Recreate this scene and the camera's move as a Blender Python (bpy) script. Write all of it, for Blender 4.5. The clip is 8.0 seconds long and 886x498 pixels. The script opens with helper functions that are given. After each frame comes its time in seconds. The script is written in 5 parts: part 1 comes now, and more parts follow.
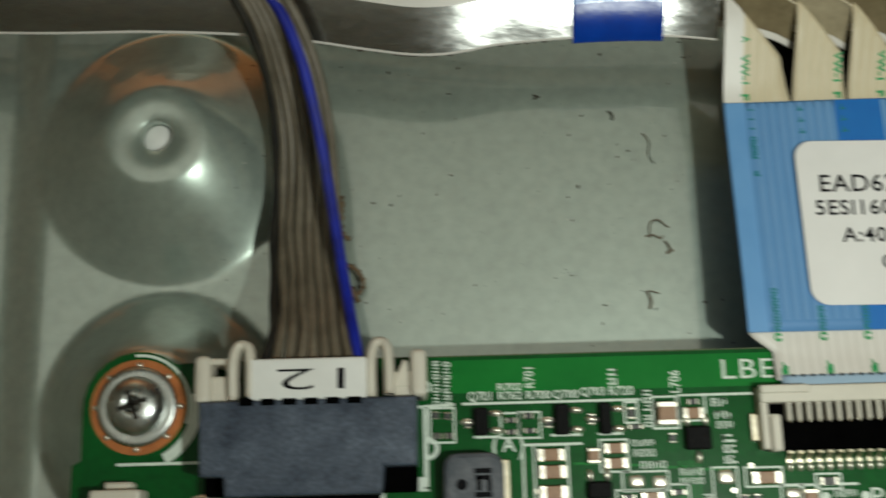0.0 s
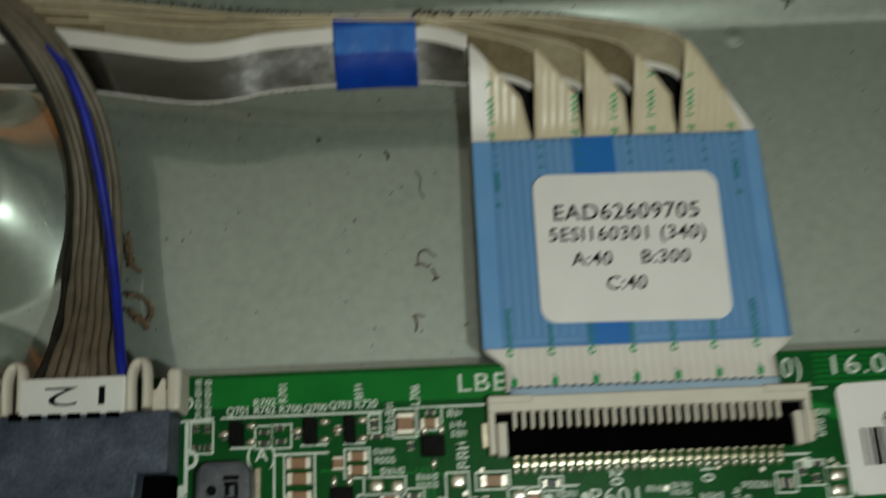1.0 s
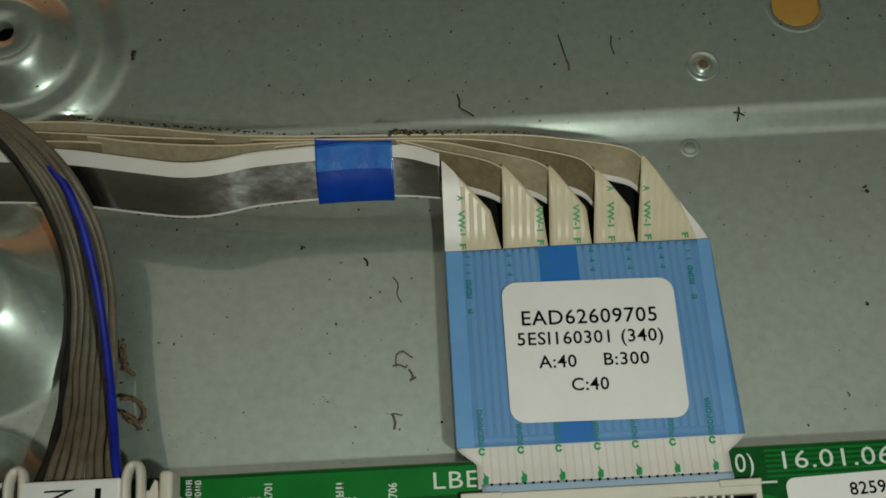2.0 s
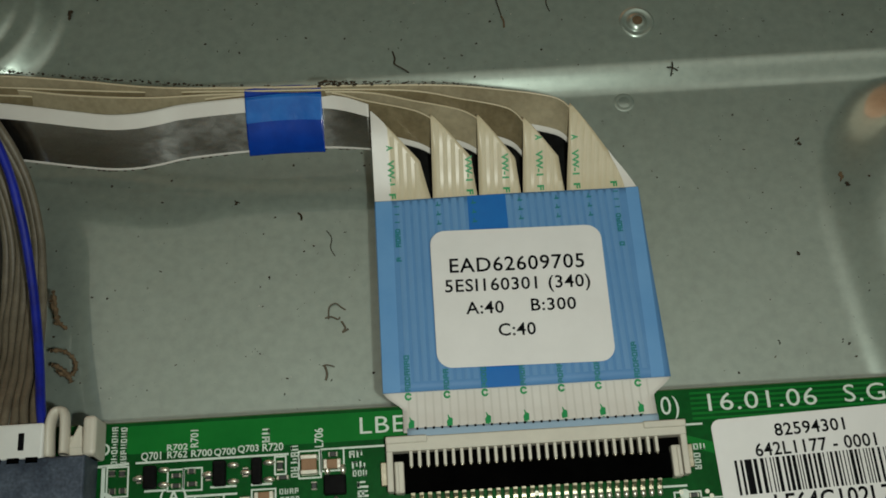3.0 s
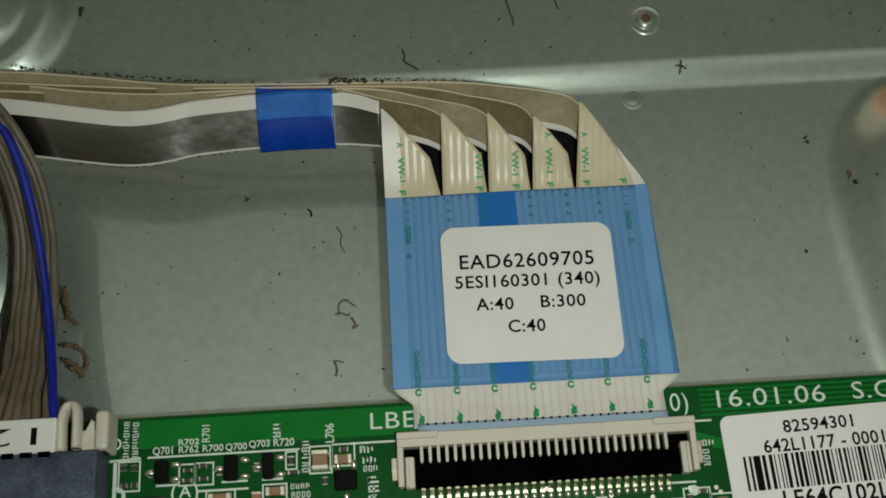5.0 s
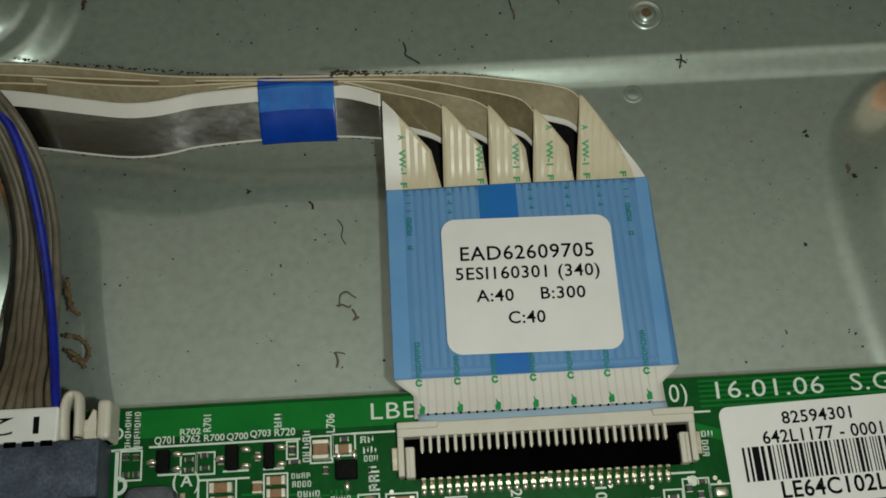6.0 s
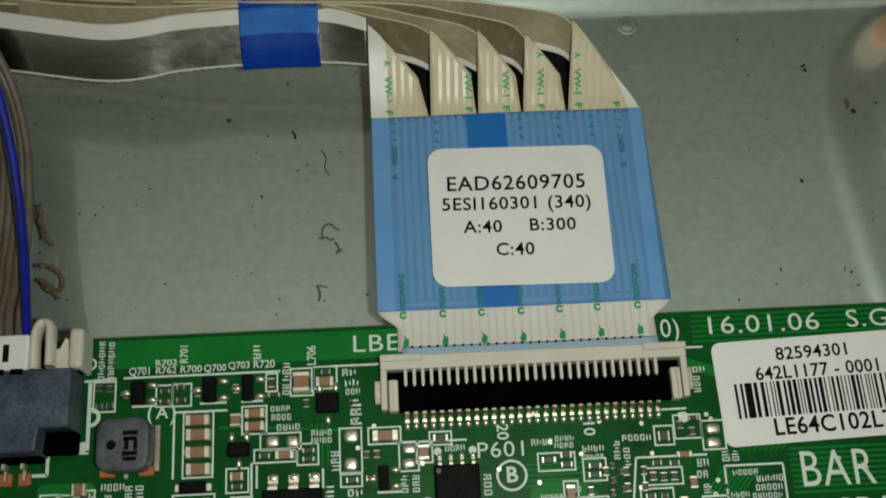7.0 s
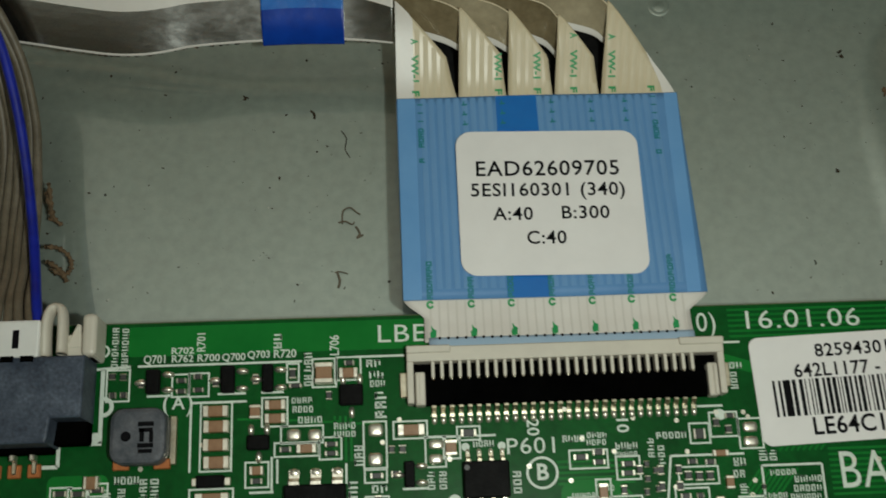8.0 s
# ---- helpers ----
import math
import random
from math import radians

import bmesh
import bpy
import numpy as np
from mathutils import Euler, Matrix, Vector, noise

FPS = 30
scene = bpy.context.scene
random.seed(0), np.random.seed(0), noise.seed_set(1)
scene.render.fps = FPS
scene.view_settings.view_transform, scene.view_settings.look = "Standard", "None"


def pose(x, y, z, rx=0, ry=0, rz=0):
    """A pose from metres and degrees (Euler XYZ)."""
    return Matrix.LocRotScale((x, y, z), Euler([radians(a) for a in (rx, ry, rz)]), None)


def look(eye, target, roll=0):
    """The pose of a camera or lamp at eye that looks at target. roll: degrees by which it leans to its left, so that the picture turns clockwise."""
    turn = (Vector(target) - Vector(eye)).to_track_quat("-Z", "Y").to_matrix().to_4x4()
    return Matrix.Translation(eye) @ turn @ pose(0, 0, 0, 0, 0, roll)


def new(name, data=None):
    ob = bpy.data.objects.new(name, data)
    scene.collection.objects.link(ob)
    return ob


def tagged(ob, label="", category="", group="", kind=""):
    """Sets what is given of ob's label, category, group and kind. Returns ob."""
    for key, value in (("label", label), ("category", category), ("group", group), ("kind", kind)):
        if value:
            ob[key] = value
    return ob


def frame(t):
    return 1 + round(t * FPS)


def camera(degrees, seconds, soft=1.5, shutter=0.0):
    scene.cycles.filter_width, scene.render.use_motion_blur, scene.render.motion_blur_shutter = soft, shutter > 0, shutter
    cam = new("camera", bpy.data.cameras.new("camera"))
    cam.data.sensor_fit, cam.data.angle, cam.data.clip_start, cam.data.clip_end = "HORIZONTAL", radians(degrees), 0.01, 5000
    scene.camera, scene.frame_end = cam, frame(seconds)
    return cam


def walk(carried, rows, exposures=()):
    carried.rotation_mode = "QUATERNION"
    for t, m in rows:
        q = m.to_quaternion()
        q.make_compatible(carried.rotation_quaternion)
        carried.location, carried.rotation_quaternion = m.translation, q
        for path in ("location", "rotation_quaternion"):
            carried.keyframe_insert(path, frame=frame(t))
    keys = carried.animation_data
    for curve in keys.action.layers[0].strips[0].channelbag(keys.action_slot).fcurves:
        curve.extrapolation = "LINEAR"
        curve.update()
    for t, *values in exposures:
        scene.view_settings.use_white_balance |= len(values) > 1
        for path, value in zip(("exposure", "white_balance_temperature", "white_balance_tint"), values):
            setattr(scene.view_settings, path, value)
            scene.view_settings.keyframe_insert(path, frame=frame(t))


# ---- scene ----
LENS = 42.61
PATH = [
    (0.0, -0.03407, -0.00592, 0.11656, 14.214, 0.506, -1.488),
    (0.5, -0.01925, -0.01053, 0.11715, 15.313, 0.324, -1.972),
    (1.0, -0.00636, -0.01226, 0.12708, 16.692, 1.028, -2.274),
    (1.2, -0.00119, -0.00871, 0.13509, 18.000, 1.763, -2.804),
    (2.3, -0.00531, -0.01292, 0.13780, 20.764, 0.304, -2.927),
    (2.5, -0.00252, -0.01691, 0.13615, 21.446, 0.631, -2.768),
    (2.7, 0.00188, -0.01872, 0.13445, 20.395, 0.350, -3.352),
    (3.0, 0.00324, -0.01842, 0.13537, 20.477, 0.397, -3.448),
    (3.5, 0.00289, -0.01816, 0.13568, 20.322, 0.452, -3.471),
    (4.0, 0.00287, -0.01853, 0.13543, 20.459, 0.491, -3.378),
    (4.5, 0.00191, -0.01817, 0.13566, 20.324, 0.320, -3.342),
    (6.0, 0.00190, -0.02000, 0.13616, 20.399, 0.336, -3.150),
    (6.5, 0.00211, -0.01985, 0.13457, 20.171, 0.046, -3.062),
    (6.7, 0.00197, -0.02252, 0.13306, 19.655, -0.308, -3.046),
    (7.0, 0.00180, -0.02258, 0.13040, 18.667, -0.507, -2.815),
    (7.5, 0.00066, -0.02307, 0.12794, 18.163, -1.120, -2.454),
    (8.0, -0.00355, -0.01980, 0.12557, 17.618, -1.690, -2.283),
]
cam = camera(LENS, 8.0, soft=1.7, shutter=0.5)
walk(cam, [(t, pose(x, y, z, rx, ry, rz)) for t, x, y, z, rx, ry, rz in PATH],
     [(0.0, 0.38), (0.5, 0.08), (1.0, -0.15), (2.3, -0.06), (3.0, 0.0), (6.7, 0.0), (7.5, 0.08), (8.0, 0.0)])

# ---- world and light ----
world = bpy.data.worlds.new("room_air")
scene.world = world
world.use_nodes = True
world.node_tree.nodes["Background"].inputs[0].default_value = (0.75, 0.9, 0.8, 1)
world.node_tree.nodes["Background"].inputs[1].default_value = 0.02

# hand torch held beside the camera; ceiling and wood lights are added, unseen
TORCH_WATTS, WOOD_FILL_WATTS, CEILING_FILL_WATTS = 0.107, 62.0, 9.0
torch = new("torch_light", bpy.data.lights.new("torch_light", "AREA"))
torch.data.shape, torch.data.size, torch.data.energy = "DISK", 0.005, TORCH_WATTS
torch.data.color = (0.93, 1.0, 0.91)
torch.matrix_world = look((0.017, -0.024, 0.134), (0.008, 0.022, 0))
# added spot that brightens the wooden floor and panelling mirrored in the steel
wood_fill = new("wood_fill", bpy.data.lights.new("wood_fill", "SPOT"))
wood_fill.data.energy, wood_fill.data.spot_size, wood_fill.data.spot_blend, wood_fill.data.color = WOOD_FILL_WATTS, radians(92), 0.5, (1.0, 0.86, 0.66)
wood_fill.data.shadow_soft_size = 0.05
wood_fill.matrix_world = look((-0.25, 0.5, 1.0), (-0.3, 1.2, 0.0))
# added upward panel below the ceiling; brightens the ceiling mirrored in the steel
ceiling_fill = new("ceiling_fill_light", bpy.data.lights.new("ceiling_fill_light", "AREA"))
ceiling_fill.data.shape, ceiling_fill.data.size, ceiling_fill.data.size_y, ceiling_fill.data.energy = "RECTANGLE", 3.2, 1.5, CEILING_FILL_WATTS
ceiling_fill.data.color = (1.0, 0.96, 0.89)
ceiling_fill.matrix_world = look((0.1, 0.1, 1.93), (0.1, 0.1, 3))

MM = 0.001
rng = random.Random(7)


# ---- materials ----
def mat(name, col, rough=0.5, metal=0.0, col2=None, scale=400.0, bump=0.0, bump_scale=1500.0, spec=0.5, coat=0.0, rough2=None, fine=0.0, stretch=None, coat_rough=0.03, coat_ior=1.5):
    """Principled material with colour variation at two scales and a fine relief; scales are per metre."""
    m = bpy.data.materials.new(name)
    m.use_nodes = True
    nt = m.node_tree
    b = nt.nodes["Principled BSDF"]
    b.inputs["Base Color"].default_value = (*col, 1)
    b.inputs["Roughness"].default_value = rough
    b.inputs["Metallic"].default_value = metal
    b.inputs["Specular IOR Level"].default_value = spec
    b.inputs["Coat Weight"].default_value = coat
    b.inputs["Coat Roughness"].default_value, b.inputs["Coat IOR"].default_value = coat_rough, coat_ior
    geo = nt.nodes.new("ShaderNodeTexCoord")
    where = geo.outputs["Object"]
    if stretch:
        mp = nt.nodes.new("ShaderNodeMapping")
        mp.inputs["Scale"].default_value = stretch
        nt.links.new(where, mp.inputs["Vector"])
        where = mp.outputs[0]
    if col2:
        n1 = nt.nodes.new("ShaderNodeTexNoise")
        n1.inputs["Scale"].default_value, n1.inputs["Detail"].default_value = scale, 6
        n1.inputs["Roughness"].default_value = 0.65
        nt.links.new(where, n1.inputs["Vector"])
        ramp = nt.nodes.new("ShaderNodeMapRange")
        ramp.inputs[1].default_value, ramp.inputs[2].default_value = 0.35, 0.68
        nt.links.new(n1.outputs[0], ramp.inputs[0])
        mix = nt.nodes.new("ShaderNodeMix")
        mix.data_type = "RGBA"
        mix.inputs[6].default_value, mix.inputs[7].default_value = (*col, 1), (*col2, 1)
        nt.links.new(ramp.outputs[0], mix.inputs[0])
        last = mix.outputs[2]
        if fine:
            n3 = nt.nodes.new("ShaderNodeTexNoise")
            n3.inputs["Scale"].default_value, n3.inputs["Detail"].default_value = scale * 12, 3
            nt.links.new(where, n3.inputs["Vector"])
            r3 = nt.nodes.new("ShaderNodeMapRange")
            r3.inputs[1].default_value, r3.inputs[2].default_value = 0.3, 0.7
            r3.inputs[3].default_value, r3.inputs[4].default_value = 1 - fine, 1 + fine
            nt.links.new(n3.outputs[0], r3.inputs[0])
            mul = nt.nodes.new("ShaderNodeMix")
            mul.data_type, mul.blend_type = "RGBA", "MULTIPLY"
            mul.inputs[0].default_value = 1
            nt.links.new(last, mul.inputs[6])
            nt.links.new(r3.outputs[0], mul.inputs[7])
            last = mul.outputs[2]
        nt.links.new(last, b.inputs["Base Color"])
        if rough2 is not None:
            rr = nt.nodes.new("ShaderNodeMapRange")
            rr.inputs[1].default_value, rr.inputs[2].default_value = 0.35, 0.68
            rr.inputs[3].default_value, rr.inputs[4].default_value = rough, rough2
            nt.links.new(n1.outputs[0], rr.inputs[0])
            nt.links.new(rr.outputs[0], b.inputs["Roughness"])
    if bump:
        n2 = nt.nodes.new("ShaderNodeTexNoise")
        n2.inputs["Scale"].default_value, n2.inputs["Detail"].default_value = bump_scale, 4
        nt.links.new(where, n2.inputs["Vector"])
        bp = nt.nodes.new("ShaderNodeBump")
        bp.inputs["Strength"].default_value, bp.inputs["Distance"].default_value = bump, 0.0001
        nt.links.new(n2.outputs[0], bp.inputs["Height"])
        nt.links.new(bp.outputs[0], b.inputs["Normal"])
    return m


steel = mat("galvanised_steel", (0.375, 0.44, 0.385), 0.31, 0.6, (0.395, 0.462, 0.405), 60, 0.03, 2500, fine=0.08, rough2=0.34, coat=1.0, coat_rough=0.05, coat_ior=2.2)
mask_green = mat("solder_mask", (0.0012, 0.053, 0.0085), 0.3, 0, (0.0025, 0.087, 0.014), 90, 0.1, 900, fine=0.15, spec=0.12)
mask_trace = mat("solder_mask_over_copper", (0.004, 0.14, 0.02), 0.3, 0, (0.008, 0.175, 0.026), 120, 0.1, 900, spec=0.12)
board_edge = mat("board_edge", (0.10, 0.12, 0.05), 0.7, 0, (0.05, 0.07, 0.03), 700)
silk = mat("silkscreen_ink", (0.66, 0.72, 0.64), 0.6, 0, (0.55, 0.63, 0.55), 900, fine=0.1)
solder = mat("solder", (0.86, 0.82, 0.72), 0.28, 0.9, (0.78, 0.72, 0.6), 700, 0.4, 1200, rough2=0.42)
gold = mat("tinned_pin", (0.78, 0.72, 0.58), 0.28, 1.0, (0.5, 0.43, 0.3), 600, 0.2, 1400)
copper = mat("bare_copper", (0.55, 0.19, 0.06), 0.42, 0.6, (0.40, 0.14, 0.05), 500, 0.3, 900)
epoxy = mat("black_epoxy", (0.004, 0.004, 0.004), 0.5, 0, (0.01, 0.01, 0.01), 500, 0.3, 2500, spec=0.04)
ceramic = mat("brown_ceramic", (0.22, 0.11, 0.05), 0.45, 0, (0.32, 0.18, 0.09), 700, 0.1, 1500)
resist = mat("resistor_body", (0.03, 0.03, 0.028), 0.45, 0, (0.05, 0.05, 0.045), 700)
ferrite = mat("grey_ferrite", (0.042, 0.05, 0.062), 0.6, 0, (0.12, 0.125, 0.14), 350, 0.3, 1800, fine=0.15)
ink_black = mat("black_print", (0.004, 0.004, 0.005), 0.6, spec=0.06)
film_blue = mat("blue_film", (0.095, 0.235, 0.465), 0.5, 0, (0.12, 0.275, 0.52), 120, 0.1, 700, spec=0.22)
film_ridge = mat("ridged_blue_film", (0.145, 0.30, 0.53), 0.34, 0, (0.125, 0.28, 0.52), 200, spec=0.3)
film_deep = mat("deep_blue_film", (0.006, 0.13, 0.45), 0.28, 0, (0.01, 0.16, 0.5), 150, coat=0.3)
tape_blue = mat("blue_tape", (0.001, 0.032, 0.27), 0.25, 0, (0.002, 0.05, 0.38), 250, 0.5, 420, spec=0.25, coat=0.2)
tape_light = mat("blue_tape_over_white", (0.006, 0.11, 0.46), 0.22, 0, (0.015, 0.17, 0.58), 300, 0.9, 420, spec=0.5, coat=0.6, coat_rough=0.08)
film_pale = mat("pale_blue_film", (0.30, 0.42, 0.54), 0.35, 0, (0.34, 0.46, 0.58), 200)
film_white = mat("white_film", (0.66, 0.62, 0.57), 0.4, 0, (0.72, 0.69, 0.64), 150, 0.1, 700)
film_line = mat("shaded_line", (0.61, 0.575, 0.52), 0.4, 0, (0.6, 0.57, 0.52), 150)
film_cream = mat("cream_film", (0.56, 0.47, 0.31), 0.32, 0, (0.63, 0.54, 0.38), 130, 0.15, 600, spec=0.35)
film_tan = mat("tan_film", (0.17, 0.13, 0.07), 0.22, 0.25, (0.32, 0.26, 0.155), 110, 0.2, 400, coat=0.3, fine=0.12)
film_beige = mat("beige_film", (0.29, 0.24, 0.15), 0.22, 0.15, (0.44, 0.375, 0.25), 110, 0.2, 400, coat=0.3, fine=0.1)
film_rib = mat("conductor_ridge", (0.58, 0.50, 0.34), 0.5, 0, (0.63, 0.55, 0.40), 300, spec=0.2)
film_edge = mat("lighter_blue_film", (0.12, 0.30, 0.58), 0.3, 0, (0.15, 0.34, 0.62), 120, 0.1, 700)
foil = mat("foil_shield", (0.46, 0.47, 0.455), 0.15, 1.0, (0.38, 0.38, 0.365), 900, 0.26, 1000, rough2=0.23, fine=0.12, stretch=(0.45, 1, 1))
paper = mat("label_paper", (0.74, 0.72, 0.70), 0.55, 0, (0.78, 0.76, 0.74), 200, 0.08, 3000)
green_ink = mat("green_print", (0.012, 0.25, 0.075), 0.5, 0, (0.02, 0.33, 0.1), 900)
teal_ink = mat("teal_print", (0.008, 0.16, 0.20), 0.5, 0, (0.012, 0.2, 0.24), 900)
plastic_white = mat("ivory_plastic", (0.55, 0.51, 0.43), 0.42, 0, (0.61, 0.57, 0.48), 250, 0.15, 900)
plastic_tab = mat("white_plastic", (0.66, 0.66, 0.63), 0.45, 0, (0.72, 0.72, 0.69), 250, 0.15, 900)
plastic_navy = mat("dark_navy_plastic", (0.026, 0.036, 0.056), 0.5, 0, (0.085, 0.105, 0.14), 210, 0.4, 900, fine=0.3, spec=0.3)
plastic_black = mat("black_plastic", (0.001, 0.001, 0.001), 0.5, 0, (0.002, 0.002, 0.002), 300, spec=0.0)
wire_brown = mat("grey_brown_insulation", (0.10, 0.083, 0.056), 0.5, 0, (0.17, 0.14, 0.10), 260, 0.2, 1500, fine=0.12)
# near-black that stands in for shade on wires and in the screw slot
shade_dark = mat("near_black_shade", (0.012, 0.011, 0.010), 0.6, 0, (0.03, 0.027, 0.02), 300, spec=0.15)
wire_blue = mat("blue_insulation", (0.003, 0.009, 0.20), 0.4, 0, (0.006, 0.02, 0.36), 300, coat=0.2)
zinc = mat("zinc_plate", (0.62, 0.64, 0.62), 0.24, 1.0, (0.5, 0.52, 0.5), 600, 0.4, 900, rough2=0.4)
faint_hair = mat("faint_hair", (0.16, 0.13, 0.09), 0.9, 0, (0.10, 0.075, 0.05), 1500)
dust = mat("dark_grit", (0.03, 0.023, 0.016), 0.9, 0, (0.065, 0.045, 0.028), 1500, spec=0.1)
rust = mat("rust_brown_grit", (0.10, 0.062, 0.03), 0.9, 0, (0.17, 0.11, 0.06), 1200)
ochre = mat("ochre_plastic", (0.42, 0.22, 0.035), 0.5, 0, (0.48, 0.27, 0.05), 200)
lint = mat("pale_lint", (0.6, 0.58, 0.52), 0.9)
under = mat("diffuser_sheet", (0.75, 0.75, 0.72), 0.6)
flux = mat("shiny_flux", (0.10, 0.22, 0.15), 0.15, 0, (0.3, 0.4, 0.33), 400, 0.9, 500, coat=0.8)
wood = mat("varnished_wood", (0.42, 0.17, 0.045), 0.45, 0, (0.28, 0.115, 0.035), 8, 0.2, 60, fine=0.1)
gap_shade = mat("gap_shade_black", (0.006, 0.006, 0.006), 0.95, 0, (0.012, 0.012, 0.012), 900, 0.5, 1500, spec=0.05)
wall_paint = mat("dark_teal_paint", (0.17, 0.225, 0.205), 0.8, 0, (0.2, 0.25, 0.23), 3, 0.1, 200)
plaster = mat("painted_plaster", (0.66, 0.74, 0.68), 0.8, 0, (0.7, 0.77, 0.71), 3, 0.1, 200)


# ---- mesh helpers; plan numbers are millimetres ----
def mesh_from(name, verts, faces, material, smooth=False):
    me = bpy.data.meshes.new(name)
    me.from_pydata([(x * MM, y * MM, z * MM) for x, y, z in verts], [], faces)
    for mm in material if isinstance(material, (list, tuple)) else [material]:
        me.materials.append(mm)
    if smooth:
        me.polygons.foreach_set("use_smooth", [True] * len(me.polygons))
    me.update()
    return me


def part(name, bm, material, parent=None, label="", smooth=False):
    me = bpy.data.meshes.new(name)
    bm.to_mesh(me)
    bm.free()
    for mm in material if isinstance(material, (list, tuple)) else [material]:
        me.materials.append(mm)
    if smooth:
        me.polygons.foreach_set("use_smooth", [True] * len(me.polygons))
    ob = new(name, me)
    ob.parent = parent
    if label:
        ob["label"] = label
    return ob


def child(name, me, parent, label="", at=(0, 0, 0), turn=0.0):
    ob = new(name, me)
    ob.parent = parent
    ob.matrix_basis = pose(at[0] * MM, at[1] * MM, at[2] * MM, 0, 0, turn)
    if label:
        ob["label"] = label
    return ob


def thing(name, label, category, group="", at=(0, 0, 0), turn=0.0, kind=""):
    ob = new(name)
    ob.empty_display_size = 0.001
    ob.matrix_basis = pose(at[0] * MM, at[1] * MM, at[2] * MM, 0, 0, turn)
    return tagged(ob, label, category, group, kind)


def add_box(bm, x0, y0, z0, x1, y1, z1, bevel=0.0, seg=1, index=0):
    made = bmesh.ops.create_cube(bm, size=1)["verts"]
    for v in made:
        v.co = Vector(((x0 + x1) / 2 + v.co.x * (x1 - x0), (y0 + y1) / 2 + v.co.y * (y1 - y0), (z0 + z1) / 2 + v.co.z * (z1 - z0))) * MM
    faces = {f for v in made for f in v.link_faces}
    for f in faces:
        f.material_index = index
    if bevel:
        bmesh.ops.bevel(bm, geom=list({e for v in made for e in v.link_edges}), offset=bevel * MM, segments=seg, affect="EDGES", profile=0.5)


def boxes(*specs, bevel=0.0, seg=1):
    bm = bmesh.new()
    for s in specs:
        add_box(bm, *s, bevel=bevel, seg=seg)
    return bm


def slab(outline, z0, z1, bevel=0.0):
    """A flat plate from an outline."""
    bm = bmesh.new()
    f = bm.faces.new([bm.verts.new((x * MM, y * MM, z0 * MM)) for x, y in outline])
    if f.normal.z > 0:
        f.normal_flip()
    up = bmesh.ops.extrude_face_region(bm, geom=[f])["geom"]
    for v in up:
        if isinstance(v, bmesh.types.BMVert):
            v.co.z = z1 * MM
    bmesh.ops.recalc_face_normals(bm, faces=bm.faces)
    if bevel:
        top = [e for e in bm.edges if all(abs(v.co.z - z1 * MM) < 1e-7 for v in e.verts)]
        bmesh.ops.bevel(bm, geom=top, offset=bevel * MM, segments=2, affect="EDGES", profile=0.5)
    return bm


def rounded(x0, y0, x1, y1, r, n=6):
    pts = []
    for cx, cy, a0 in ((x1 - r, y1 - r, 0), (x0 + r, y1 - r, 90), (x0 + r, y0 + r, 180), (x1 - r, y0 + r, 270)):
        for k in range(n + 1):
            a = radians(a0 + 90 * k / n)
            pts.append((cx + r * math.cos(a), cy + r * math.sin(a)))
    return pts


def lathe(profile, n=40, cx=0.0, cy=0.0):
    """A turned shape from (radius, height) pairs, closed at radius 0."""
    bm = bmesh.new()
    rings = []
    for r, z in profile:
        if r < 1e-6:
            rings.append([bm.verts.new((cx * MM, cy * MM, z * MM))])
        else:
            rings.append([bm.verts.new(((cx + r * math.cos(2 * math.pi * k / n)) * MM, (cy + r * math.sin(2 * math.pi * k / n)) * MM, z * MM)) for k in range(n)])
    for a, b in zip(rings, rings[1:]):
        for k in range(n):
            j = (k + 1) % n
            vs = [a[k % len(a)], a[j % len(a)], b[j % len(b)], b[k % len(b)]]
            vs = [v for i, v in enumerate(vs) if v not in vs[:i]]
            if len(vs) > 2:
                bm.faces.new(vs)
    bmesh.ops.recalc_face_normals(bm, faces=bm.faces)
    return bm


def spline(points, n):
    """Smooth curve through points, n steps a span."""
    out = []
    p = [Vector(q) for q in points]
    for i in range(len(p) - 1):
        a, b, c, d = p[max(i - 1, 0)], p[i], p[i + 1], p[min(i + 2, len(p) - 1)]
        for k in range(n):
            t = k / n
            out.append(0.5 * (2 * b + (c - a) * t + (2 * a - 5 * b + 4 * c - d) * t * t + (3 * b - a - 3 * c + d) * t ** 3))
    out.append(p[-1])
    return out


def tube(bm, path, radius, sides=8):
    """A round tube along a path; radius may be a list."""
    rings = []
    for i, p in enumerate(path):
        t = (path[min(i + 1, len(path) - 1)] - path[max(i - 1, 0)]).normalized()
        u = t.cross(Vector((0.03, 0.1, 1))).normalized()
        w = t.cross(u)
        r = radius[i] if isinstance(radius, (list, tuple)) else radius
        rings.append([bm.verts.new((p + (u * math.cos(2 * math.pi * k / sides) + w * math.sin(2 * math.pi * k / sides)) * r) * MM) for k in range(sides)])
    for a, b in zip(rings, rings[1:]):
        for k in range(sides):
            bm.faces.new((a[k], a[(k + 1) % sides], b[(k + 1) % sides], b[k]))
    bm.faces.new(rings[0])
    bm.faces.new(rings[-1][::-1])


